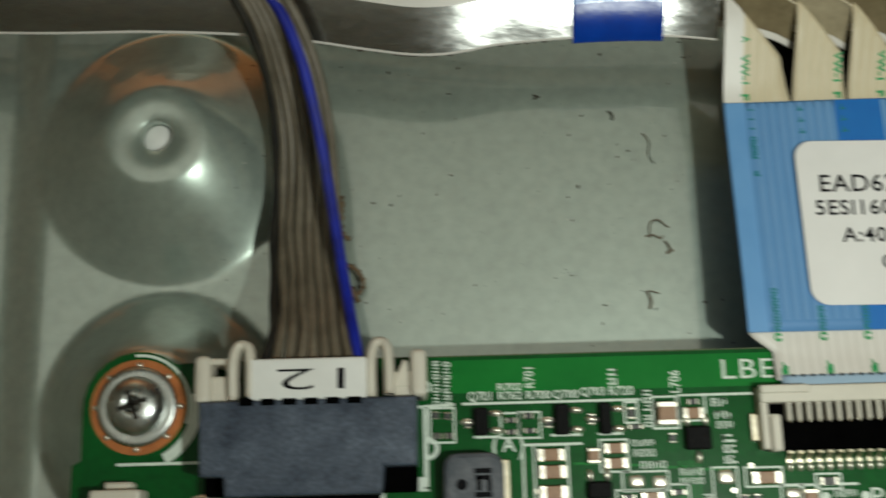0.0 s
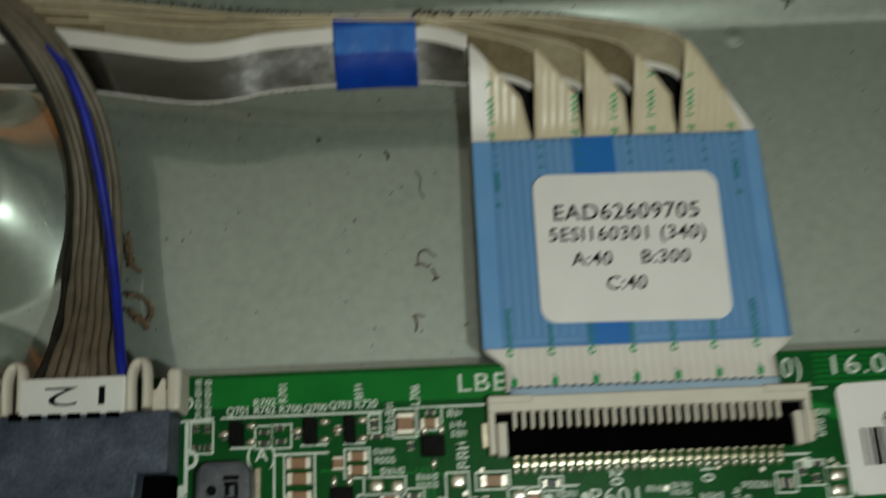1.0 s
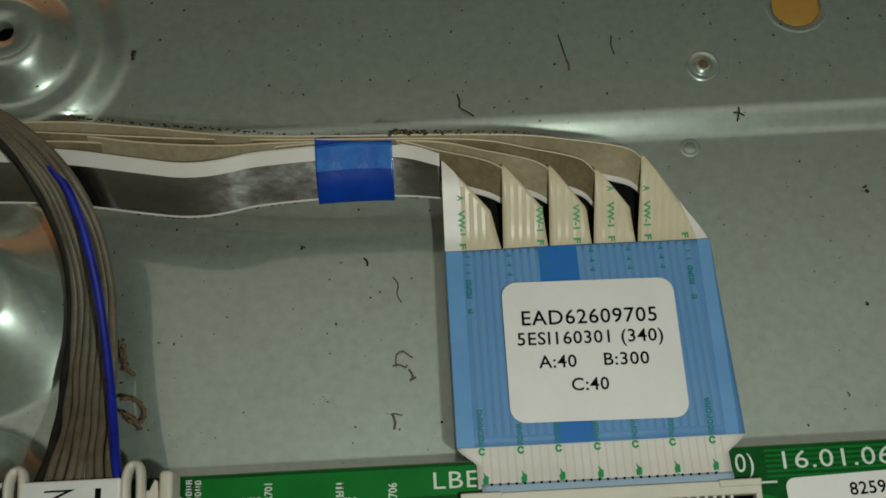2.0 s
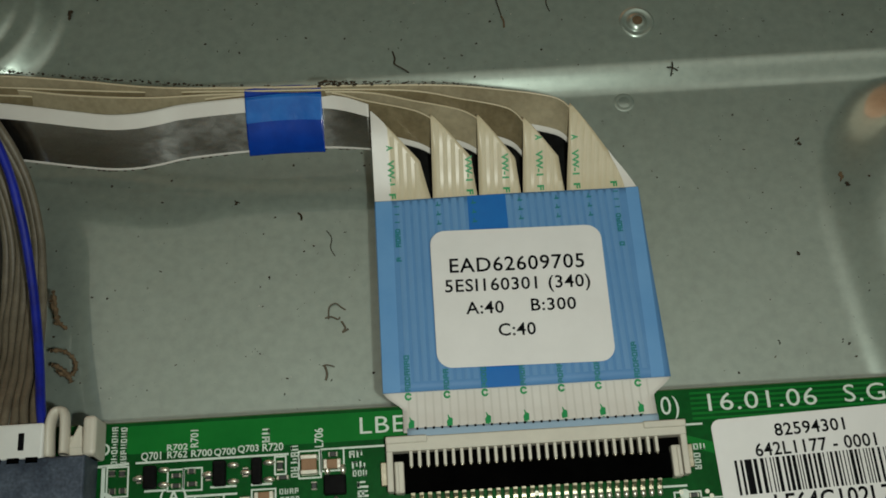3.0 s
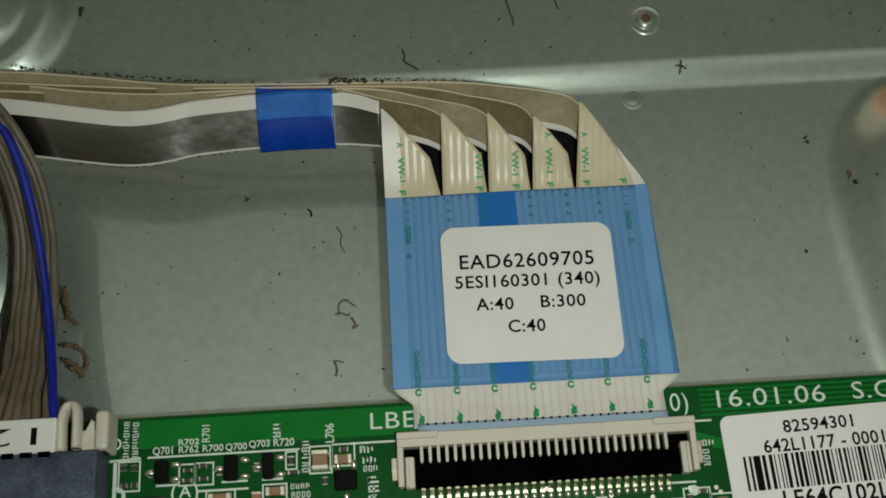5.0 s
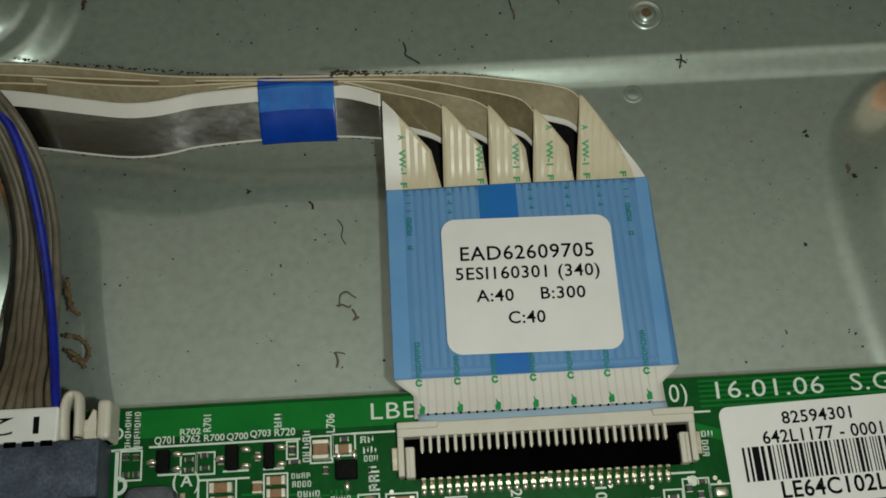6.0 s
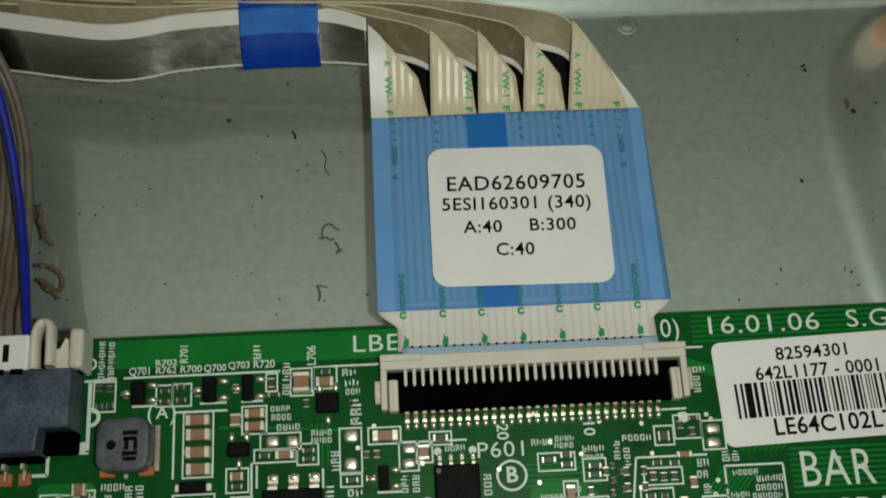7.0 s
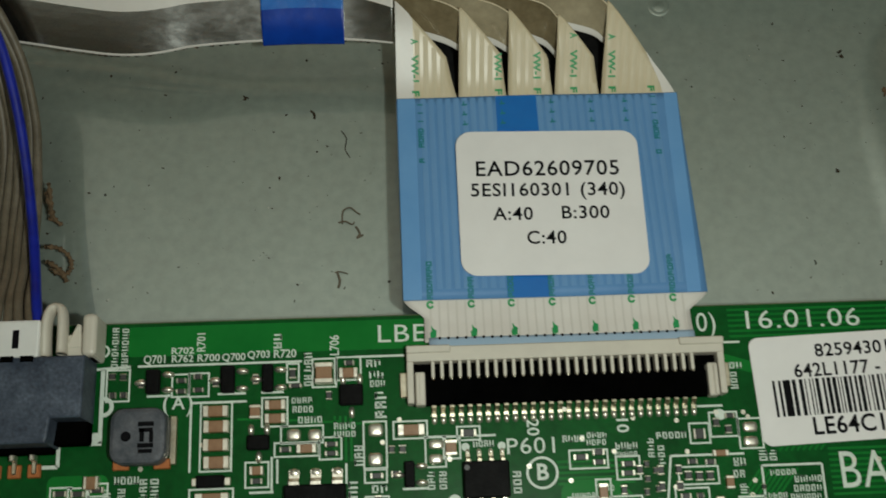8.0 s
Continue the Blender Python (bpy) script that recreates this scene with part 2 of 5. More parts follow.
def text_mesh(words, height, spacing=1.0, stretch=1.0, weight=0.0):
    """Letters as a flat mesh, centred, of a cap height in millimetres."""
    cu = bpy.data.curves.new("letters", "FONT")
    cu.body, cu.size, cu.space_character = words, height * MM / 0.69, spacing
    cu.align_x, cu.align_y = "CENTER", "CENTER"
    cu.offset = weight * MM
    cu.resolution_u = 3
    ob = bpy.data.objects.new("letters", cu)
    scene.collection.objects.link(ob)
    bpy.context.view_layer.update()
    me = bpy.data.meshes.new_from_object(ob.evaluated_get(bpy.context.evaluated_depsgraph_get()))
    bpy.data.objects.remove(ob)
    for v in me.vertices:
        v.co.x *= stretch
    me.materials.clear()
    return me


def lettering(words, x, y, z, height, material, parent, turn=0.0, width=None, weight=0.0, spacing=1.0, name="lettering", label=""):
    me = text_mesh(words, height, spacing, 1.0, weight)
    if width:
        span = max(v.co.x for v in me.vertices) - min(v.co.x for v in me.vertices)
        for v in me.vertices:
            v.co.x *= width * MM / span
    me.materials.append(material)
    return child(name, me, parent, label, (x, y, z), turn)


def placed(ob, parent):
    """Parent a mesh that is drawn in the plan's own coordinates."""
    ob.parent = parent
    ob.matrix_parent_inverse = parent.matrix_basis.inverted()
    return ob


# ---- the room that closes the place ----
tagged(part("floor", boxes((-2000, -1800, -80, 2000, 1300, -40)), wood), "varnished brown wooden floor boards", "floor", kind="structure")
tagged(part("wall_north", boxes((-2000, 1300, -80, 2000, 1400, 2300)), wall_paint), "dark teal painted plaster wall", "wall", kind="structure")
tagged(part("wainscot", boxes((-1990, 1270, -40, 1990, 1298, 520), bevel=8), wood), "brown varnished wooden panelling along the wall", "panelling", kind="structure")
tagged(part("wall_south", boxes((-2000, -1900, -80, 2000, -1800, 2300)), plaster), "plain painted plaster wall", "wall", kind="structure")
tagged(part("wall_west", boxes((-2100, -1900, -80, -2000, 1400, 2300)), plaster), "plain painted plaster wall", "wall", kind="structure")
tagged(part("wall_east", boxes((2000, -1900, -80, 2100, 1400, 2300)), plaster), "plain painted plaster wall", "wall", kind="structure")
tagged(part("ceiling", boxes((-2100, -1900, 2300, 2100, 1400, 2400)), plaster), "plain painted plaster ceiling", "ceiling", kind="structure")

# ---- the pressed steel chassis ----
Z_LOW, Z_UP = -10.8, -9.4


def ease(t):
    t = min(max(t, 0.0), 1.0)
    return t * t * (3 - 2 * t)


def slope(t):
    t = min(max(t, 0.0), 1.0)
    return 0.45 * t + 0.55 * ease(t)




def height(x, y):
    z = Z_LOW + (Z_UP - Z_LOW) * (0.75 * min(max((y - 58.7) / 3.5, 0), 1) + 0.25 * ease((y - 58.7) / 3.5))
    z -= 2.2 * slope((-80.5 - x) / 5.5)
    r = math.hypot(x + 66.2, y - 38.6)
    if r < 17:
        t = min(max((15.8 - r) / 10.4, 0.0), 1.0)
        z = z + (-3.5 - z) * (0.72 * t + 0.28 * ease(t))
    r = math.hypot(x + 66.0, y - 7.8)
    if r < 15:
        z = max(z, z + (-1.66 - z) * slope((14.0 - r) / 8.5))
    r = math.hypot(x + 64.3, y - 77.2)
    if r < 18:
        z = z + 2.2 * slope((16.4 - r) / 3.6) + 4.0 * slope((9.8 - r) / 4.6)
    k = 2.6
    d = -k * math.log(sum(math.exp(-min(q, 60) / k) for q in ((x - 57.9) * 0.999 + (y - 38) * 0.03, (x - 59.1) * 0.98 + (y - 24) * 0.20 + 0.3, (x - 60.2) * 0.84 - (y - 47.8) * 0.54, 58.5 - y + (x - 75) * 0.1))) + 1.2
    z += 4.2 * slope(d / 7.8)
    return z


def spread(lo, hi, step, outer):
    mid = [lo + step * k for k in range(int((hi - lo) / step) + 1)]
    return [-o for o in reversed(outer)] + mid + list(outer)


xs = spread(-100, 95, 0.6, (110, 140, 190, 260))
ys = [-190, -120, -60, -30] + [-6 + 0.6 * k for k in range(186)] + [112, 130, 170, 240]
HOLES = ((-66.2, 38.6, 3.0), (-64.3, 77.2, 2.8), (51.2, 78.8, 3.9))
verts = [(x, y, height(x, y)) for y in ys for x in xs]
nx = len(xs)
faces = []
for j in range(len(ys) - 1):
    for i in range(nx - 1):
        cx, cy = (xs[i] + xs[i + 1]) / 2, (ys[j] + ys[j + 1]) / 2
        if all(math.hypot(cx - hx, cy - hy) > hr for hx, hy, hr in HOLES):
            faces.append((j * nx + i, j * nx + i + 1, (j + 1) * nx + i + 1, (j + 1) * nx + i))
chassis = thing("steel_chassis", "grey-green galvanised pressed steel back plate with embossed bosses", "metal chassis", at=(0, 0, -14.4))
sheet = placed(new("pressed_sheet", mesh_from("pressed_sheet", verts, faces, steel, True)), chassis)
thick = sheet.modifiers.new("thickness", "SOLIDIFY")
thick.thickness, thick.offset = 0.0008, -1
placed(part("boss_rim", lathe([(1.75, -5.2), (1.75, -3.75), (2.0, -3.49), (4.9, -3.47), (5.2, -3.56)], 48, -66.2, 38.6), steel, smooth=True), chassis)
placed(part("boss_rim", lathe([(1.5, -5.0), (1.5, -3.5), (1.75, -3.17), (4.2, -3.17), (4.6, -3.25)], 48, -64.3, 77.2), steel, smooth=True), chassis)
placed(part("hole_rim", lathe([(3.7, Z_UP - 1), (3.7, Z_UP - 0.1), (3.85, Z_UP + 0.03), (4.7, Z_UP + 0.03), (4.9, Z_UP - 0.02)], 48, 51.2, 78.8), steel, smooth=True), chassis)
# stamped dimple with a rusty heart
placed(part("stamped_dimple", lathe([(2.6, Z_UP - 0.02), (2.35, Z_UP + 0.25), (2.1, Z_UP + 0.2), (1.7, Z_UP - 0.1), (1.45, Z_UP + 0.1), (1.1, Z_UP + 0.6), (0.75, Z_UP + 0.6)], 36, 36.0, 69.3), steel, smooth=True), chassis)
placed(part("dimple_heart", lathe([(0.78, Z_UP + 0.55), (0.5, Z_UP + 0.62), (0, Z_UP + 0.65)], 20, 36.0, 69.3), rust, smooth=True), chassis)
placed(part("stamped_ring", lathe([(1.5, -10.82), (1.2, -10.68), (0.95, -10.78), (0.8, -10.72), (0, -10.7)], 30, 32.9, 57.0), steel, smooth=True), chassis)
# Stands in for the lit white panel below; raised so the hole looks bright.
tagged(part("raised_backing", lathe([(1.7, -14.5), (1.7, -5.0), (1.5, -4.75), (0, -4.7)], 28, -66.2, 38.6), under, smooth=True), "white cylinder raised in a boss hole so that it looks lit", "post")
tagged(part("ochre_plug", lathe([(3.9, Z_UP - 1.3), (3.9, Z_UP - 0.9), (3.4, Z_UP - 0.7), (0, Z_UP - 0.65)], 36, 51.2, 78.8), ochre, smooth=True), "ochre yellow plastic plug in a round hole of the steel plate", "plug")
tagged(part("display_panel", boxes((-258, -186, -40, 258, 236, -14.6)), under), "white backing of the display panel beneath the steel plate", "display panel")

# ---- the circuit board ----
board = thing("circuit_board", "green printed circuit board with white silkscreen, screwed to a steel boss", "circuit board", at=(0, 0, 0))
TOP = 0.0
outline = [(-72.5, -70), (150, -70), (150, 12.1), (-62.2, 12.1)] + [(-66 + 5.7 * math.cos(radians(a)), 7.8 + 5.7 * math.sin(radians(a))) for a in range(50, 200, 15)] + [(-71.6, 2.5), (-72.5, 2.0)]
placed(part("substrate", slab(outline, -1.6, TOP), [mask_green]), board)
placed(part("board_rim", slab([(-61.6, 12.1), (150, 12.1), (150, 12.22), (-61.6, 12.22)], -1.55, -0.05), board_edge), board)


def flat(items, z, material, name, label=""):
    """Thin rectangles (x, y, w, h, turn) as one raised print."""
    vs, fs = [], []
    for x, y, w, h, a in items:
        c, s = math.cos(a), math.sin(a)
        k = len(vs)
        for u, v in ((-w / 2, -h / 2), (w / 2, -h / 2), (w / 2, h / 2), (-w / 2, h / 2)):
            vs.append((x + u * c - v * s, y + u * s + v * c, z))
        fs.append((k, k + 1, k + 2, k + 3))
    ob = placed(new(name, mesh_from(name, vs, fs, material)), board)
    if name == "silk_mark":
        tagged(ob, kind="stuff")
    return ob


Z_INK = TOP + 0.03


def silk_line(x0, y0, x1, y1, w):
    flat([((x0 + x1) / 2, (y0 + y1) / 2, math.hypot(x1 - x0, y1 - y0), w, math.atan2(y1 - y0, x1 - x0))], Z_INK - 0.006, silk, "silk_line")


def silk_frame(x, y, w, h):
    flat([(x + dx, y + dy, a, b, 0) for dx, dy, a, b in ((0, h / 2, w + 0.2, 0.2), (0, -h / 2, w + 0.2, 0.2), (w / 2, 0, 0.2, h - 0.2), (-w / 2, 0, 0.2, h - 0.2))], Z_INK - 0.003, silk, "silk_outline")


def silk_text(x, y, w, h):
    """A word too small to read: a few bars for each letter."""
    upright = h > w
    long, tall = (h, w) if upright else (w, h)
    n = max(2, round(long / (tall * 0.85)))
    step = long / n
    bars = []
    for k in range(n):
        o = -long / 2 + step * (k + 0.5)
        g = tall * 0.92
        for du, dv, a, b in ((-step * 0.27, 0, step * 0.24, g), (step * 0.25, 0, step * 0.2, g * rng.choice((1, 0.9, 0.5))), (0, rng.choice((-0.4, 0.4, 0.0)) * g, step * 0.6, g * 0.22), (0, rng.choice((-0.4, 0.4)) * g, step * 0.5, g * 0.2)):
            bars.append((x - dv, y + o + du, b, a, 0) if upright else (x + o + du, y + dv, a, b, 0))
    flat(bars, Z_INK, silk, "silk_mark")


def terminals(parent, w, h, z, share, along_x, material=solder):
    for s in (-1, 1):
        if along_x:
            b = (s * w / 2 - (share * w if s > 0 else 0), -h / 2, 0, s * w / 2 + (0 if s > 0 else share * w), h / 2, z)
        else:
            b = (-w / 2, s * h / 2 - (share * h if s > 0 else 0), 0, w / 2, s * h / 2 + (0 if s > 0 else share * h), z)
        child("terminal", part_mesh(boxes(b, bevel=0.08), material), parent)


def part_mesh(bm, material, smooth=False):
    me = bpy.data.meshes.new("piece")
    bm.to_mesh(me)
    bm.free()
    me.materials.append(material)
    if smooth:
        me.polygons.foreach_set("use_smooth", [True] * len(me.polygons))
    return me


def capacitor(x, y, w, h):
    ob = thing("chip_capacitor", "tiny brown ceramic chip capacitor with soldered silver ends", "capacitor", "chip capacitors on the board", (x, y, TOP))
    ax = w >= h
    z = min(w, h) * 0.6
    bw, bh = (w * 0.62, h * 0.84) if ax else (w * 0.84, h * 0.62)
    child("body", part_mesh(boxes((-bw / 2, -bh / 2, 0.04, bw / 2, bh / 2, z), bevel=0.06), ceramic), ob)
    terminals(ob, w * 0.96, h * 0.9, z * 1.02, 0.24, ax)


def resistor(x, y, w, h):
    ob = thing("chip_resistor", "tiny dark chip resistor with bright soldered ends", "resistor", "chip resistors on the board", (x, y, TOP))
    ax = w >= h
    w, h = w * 0.82, h * 0.82
    bw, bh = (w * 0.6, h * 0.8) if ax else (w * 0.8, h * 0.6)
    child("body", part_mesh(boxes((-bw / 2, -bh / 2, 0.03, bw / 2, bh / 2, 0.42), bevel=0.05), resist), ob)
    terminals(ob, w, h * 0.86, 0.38, 0.22, ax)


def transistor(x, y, w, h, side):
    ob = thing("small_transistor", "small black three-legged transistor with shiny solder joints", "transistor", "transistors on the board", (x, y, TOP))
    child("body", part_mesh(boxes((-w / 2, -h / 2, 0.12, w / 2, h / 2, 1.05), bevel=0.14), epoxy), ob)
    legs = ((w / 2, h * 0.32), (w / 2, -h * 0.32), (-w / 2, 0)) if side == "x" else ((-w * 0.36, h / 2), (w * 0.36, h / 2), (0, -h / 2))
    for lx, ly in legs:
        dx, dy = (math.copysign(0.75, lx), 0) if side == "x" else (0, math.copysign(0.7, ly))
        bm = bmesh.new()
        bmesh.ops.create_uvsphere(bm, u_segments=12, v_segments=8, radius=1)
        for v in bm.verts:
            v.co = Vector((v.co.x * (0.75 if side == "x" else 0.38), v.co.y * (0.38 if side == "x" else 0.7), max(v.co.z, -0.05) * 0.5)) * MM
        child("leg", part_mesh(bm, solder, True), ob, "shiny soldered leg", (lx + dx, ly + dy, 0.03))


def solder_pad(x, y, w, h):
    ob = thing("solder_dome", "empty footprint pad domed with shiny solder", "solder pad", "bare solder pads", (x, y, TOP))
    bm = bmesh.new()
    bmesh.ops.create_uvsphere(bm, u_segments=16, v_segments=10, radius=1)
    for v in bm.verts:
        p = 0.55
        v.co = Vector((math.copysign(abs(v.co.x) ** p, v.co.x) * w / 2, math.copysign(abs(v.co.y) ** p, v.co.y) * h / 2, max(v.co.z, -0.02) * 0.34)) * MM
    child("dome", part_mesh(bm, solder, True), ob)


# components row by row
transistor(-30.9, 5.3, 1.5, 2.7, "x")
transistor(-22.7, 5.3, 1.5, 3.0, "x")
transistor(-18.3, 5.3, 1.2, 3.1, "x")
transistor(-2.9, -5.8, 1.1, 2.8, "x")
transistor(-9.1, 3.1, 2.6, 2.3, "y")
transistor(-19.3, -1.8, 2.4, 1.6, "y")
capacitor(-24.0, 1.8, 2.9, 1.4)
capacitor(-23.9, 0.1, 2.9, 1.5)
capacitor(-23.9, -1.9, 2.9, 1.5)
capacitor(-23.8, -3.8, 2.9, 1.5)
capacitor(-24.2, -7.8, 3.8, 1.7)
capacitor(-17.5, 2.3, 2.4, 1.2)
capacitor(-17.5, 0.8, 2.4, 1.2)
capacitor(-19.7, 1.6, 1.3, 1.7)
capacitor(-12.1, 5.6, 2.1, 2.6)
capacitor(-9.4, 5.6, 2.2, 1.3)
capacitor(-2.6, -1.0, 3.1, 1.4)
capacitor(1.7, -3.1, 1.4, 1.9)
capacitor(-14.1, -2.6, 2.3, 1.1)
capacitor(18.1, -8.5, 1.1, 2.2)
capacitor(15.9, -9.9, 2.7, 1.2)
capacitor(-19.5, -4.8, 1.6, 1.1)
capacitor(32.1, -7.9, 1.0, 1.6)
capacitor(30.8, -10.1, 1.0, 1.6)
capacitor(31.4, -4.7, 1.9, 0.8)
capacitor(-37.1, -5.5, 1.7, 1.6)
resistor(-35.5, 6.1, 1.0, 1.1)
resistor(-34.3, 6.0, 1.0, 1.1)
resistor(-35.4, 4.0, 1.0, 1.0)
resistor(-34.2, 4.0, 1.0, 1.0)
resistor(-32.3, 5.2, 0.8, 1.4)
resistor(-24.1, 5.1, 0.9, 1.6)
resistor(-19.7, 5.3, 0.9, 1.6)
resistor(-27.9, 5.4, 1.4, 0.8)
resistor(-27.9, 4.2, 1.4, 0.8)
resistor(-26.1, 5.8, 1.2, 0.9)
resistor(-26.0, 4.3, 1.5, 0.8)
resistor(-15.6, 5.8, 1.0, 1.7)
resistor(-15.3, 4.4, 1.8, 0.7)
resistor(-9.3, 6.8, 1.4, 0.9)
resistor(-11.6, 3.2, 0.9, 1.4)
resistor(-11.4, -2.2, 1.8, 0.8)
resistor(-11.4, -3.2, 1.8, 0.8)
resistor(-16.4, -2.6, 1.6, 0.9)
resistor(-6.5, -5.8, 1.8, 0.9)
resistor(-6.5, -8.8, 1.8, 0.9)
resistor(-4.8, -3.0, 0.9, 1.2)
resistor(-3.6, -3.0, 1.0, 1.3)
resistor(-4.4, -5.7, 1.3, 1.1)
resistor(-19.5, -5.9, 1.6, 0.9)
resistor(-19.4, -8.9, 1.6, 1.0)
resistor(-2.5, -8.8, 1.8, 0.9)
resistor(-2.5, -9.8, 1.7, 0.7)
resistor(3.7, -1.5, 2.2, 1.2)
resistor(15.9, -4.6, 2.1, 1.0)
resistor(17.9, -4.1, 1.7, 1.0)
resistor(17.9, -5.2, 1.7, 0.9)
resistor(21.1, -5.5, 1.9, 0.9)
resistor(21.0, -6.5, 1.9, 0.9)
resistor(23.1, -5.6, 0.8, 1.0)
resistor(20.7, -9.9, 2.4, 1.1)
resistor(23.1, -7.2, 0.9, 1.0)
resistor(24.1, -6.3, 0.9, 1.0)
resistor(22.9, -8.6, 0.8, 1.1)
resistor(24.2, -8.3, 0.8, 1.1)
resistor(29.3, -2.5, 1.7, 1.7)
resistor(31.3, -1.3, 1.0, 1.4)
resistor(32.9, -0.6, 1.4, 0.8)
resistor(32.6, -2.1, 1.0, 1.4)
resistor(28.2, -5.5, 1.4, 0.9)
resistor(30.2, -5.6, 1.5, 0.9)
resistor(27.6, -7.0, 1.1, 1.5)
resistor(28.8, -7.1, 1.1, 1.5)
resistor(30.0, -7.1, 1.1, 1.5)
resistor(27.1, -9.2, 1.5, 0.9)
resistor(28.7, -9.2, 1.0, 0.9)
resistor(35.8, -8.5, 0.6, 0.9)
solder_pad(-6.5, -0.8, 1.7, 1.5)
solder_pad(-6.6, -4.0, 1.6, 1.5)
solder_pad(-15.5, -1.0, 1.6, 1.3)
solder_pad(-13.2, -1.1, 1.5, 1.3)
solder_pad(0.1, -2.6, 1.7, 1.1)
solder_pad(0.0, -4.2, 1.6, 1.1)
solder_pad(35.1, -1.9, 1.7, 1.2)
solder_pad(35.0, -3.5, 1.7, 1.2)
silk_line(-32.8, 7.2, -14.6, 7.2, 0.25)
silk_line(-26.8, 2.9, -20.7, 2.9, 0.25)
silk_line(-26.8, 2.9, -26.8, -4.7, 0.25)
silk_line(-8.5, 7.5, -3.1, 7.5, 0.25)
silk_line(31.9, 7.8, 35.1, 7.8, 0.25)
silk_line(-31.7, 3.8, -29.1, 3.8, 0.25)
silk_line(-23.9, 3.8, -20.8, 3.8, 0.25)
silk_line(-19.1, 3.8, -16.6, 3.8, 0.25)
silk_line(25.9, -4.8, 25.1, -10.1, 0.25)
silk_line(25.1, -10.1, 28.3, -10.1, 0.25)
silk_line(25.9, -4.8, 34.1, -4.8, 0.25)
silk_line(35.9, -6.2, 42.6, -6.2, 0.25)
silk_line(42.6, -6.2, 42.6, -10.9, 0.25)
silk_line(35.9, -6.2, 35.9, -10.9, 0.25)
silk_line(36.0, -10.9, 42.6, -10.9, 0.25)
silk_line(32.9, -9.5, 36.0, -9.5, 0.25)
silk_line(-17.9, -3.3, -17.9, -7.0, 0.25)
silk_line(-17.7, -7.1, -20.3, -7.1, 0.25)
silk_line(-10.9, 7.5, -10.9, 4.5, 0.25)
silk_line(-0.7, -1.8, 6.7, -1.8, 0.25)
silk_line(-3.7, -7.3, -1.0, -7.3, 0.25)
silk_line(-17.3, -3.6, -17.3, -6.2, 0.25)
silk_line(-9.8, -4.3, -9.8, -6.5, 0.25)
silk_line(29.4, 2.0, 32.5, 2.0, 0.25)
silk_line(29.4, 0.6, 32.3, 0.6, 0.25)
silk_frame(-34.9, 5.1, 2.5, 3.5)
silk_frame(-24.0, -0.9, 3.4, 7.5)
silk_frame(-26.0, 4.9, 2.2, 2.6)
silk_frame(-28.0, 4.9, 1.9, 2.5)
silk_frame(-15.6, 5.9, 1.3, 2.1)
silk_frame(-9.4, 6.2, 2.7, 2.6)
silk_frame(-12.1, 5.8, 2.6, 3.2)
silk_frame(-17.6, 1.6, 2.8, 3.2)
silk_frame(-14.6, -1.0, 4.6, 1.9)
silk_frame(-2.7, -0.9, 3.7, 1.9)
silk_frame(-6.6, -2.4, 2.5, 5.1)
silk_frame(0.0, -3.4, 2.2, 3.3)
silk_frame(1.8, -3.0, 1.8, 2.4)
silk_frame(3.7, -1.5, 2.5, 1.5)
silk_frame(-6.6, -5.8, 2.4, 1.4)
silk_frame(-6.5, -8.7, 2.5, 1.4)
silk_frame(-24.4, -7.9, 4.7, 2.7)
silk_frame(16.8, -4.8, 4.2, 2.0)
silk_frame(21.1, -5.9, 2.6, 2.5)
silk_frame(28.8, -7.0, 4.4, 1.9)
silk_frame(27.9, -9.1, 3.7, 1.5)
silk_frame(29.4, -2.4, 2.2, 2.2)
silk_frame(32.2, -1.5, 3.1, 2.7)
silk_frame(35.1, -2.6, 2.6, 3.3)
silk_frame(18.2, -8.5, 1.6, 2.9)
silk_frame(15.9, -9.9, 3.3, 2.0)
silk_frame(20.6, -9.9, 3.5, 1.9)
silk_frame(-19.5, -5.2, 2.5, 2.7)
silk_frame(-11.5, -2.6, 2.4, 2.4)
silk_frame(-15.2, -2.6, 4.8, 1.5)
SILK_WORDS = []
silk_text(-35.4, 9.4, 0.8, 4.8)
silk_text(-34.3, 9.3, 0.8, 4.8)
SILK_WORDS.append(("Q701", -30.9, 7.9, 0.9, 2.4, 0))
SILK_WORDS.append(("R702", -27.9, 8.8, 0.7, 2.5, 0))
SILK_WORDS.append(("R762", -27.9, 7.9, 0.8, 2.4, 0))
SILK_WORDS.append(("R701", -25.8, 9.8, 0.9, 2.1, 90))
SILK_WORDS.append(("R700", -25, 7.9, 0.8, 2.5, 0))
SILK_WORDS.append(("Q700", -22.2, 7.9, 0.8, 2.6, 0))
SILK_WORDS.append(("Q703", -19.4, 8.1, 0.8, 2.5, 0))
silk_text(-17.3, 9.6, 1.0, 1.9)
SILK_WORDS.append(("R720", -16.5, 8.1, 0.9, 2.5, 0))
silk_text(-13.9, 7.1, 1.0, 2.3)
silk_text(-13.9, 5.0, 1.0, 1.4)
SILK_WORDS.append(("L706", -10.9, 8.9, 1, 2.3, 90))
silk_text(-6.6, 6.7, 1.8, 0.9)
silk_text(-6.3, 5.4, 1.8, 0.9)
silk_text(-6.2, 4.4, 1.8, 0.8)
silk_text(-5.9, 2.0, 1.4, 3.2)
silk_text(-14.6, 2.8, 2.4, 0.7)
silk_text(-14.5, 1.8, 2.4, 0.8)
silk_text(-13.7, 0.6, 2.8, 0.8)
silk_text(-9.9, -0.2, 2.5, 0.8)
silk_text(-9.9, -1.1, 2.5, 0.7)
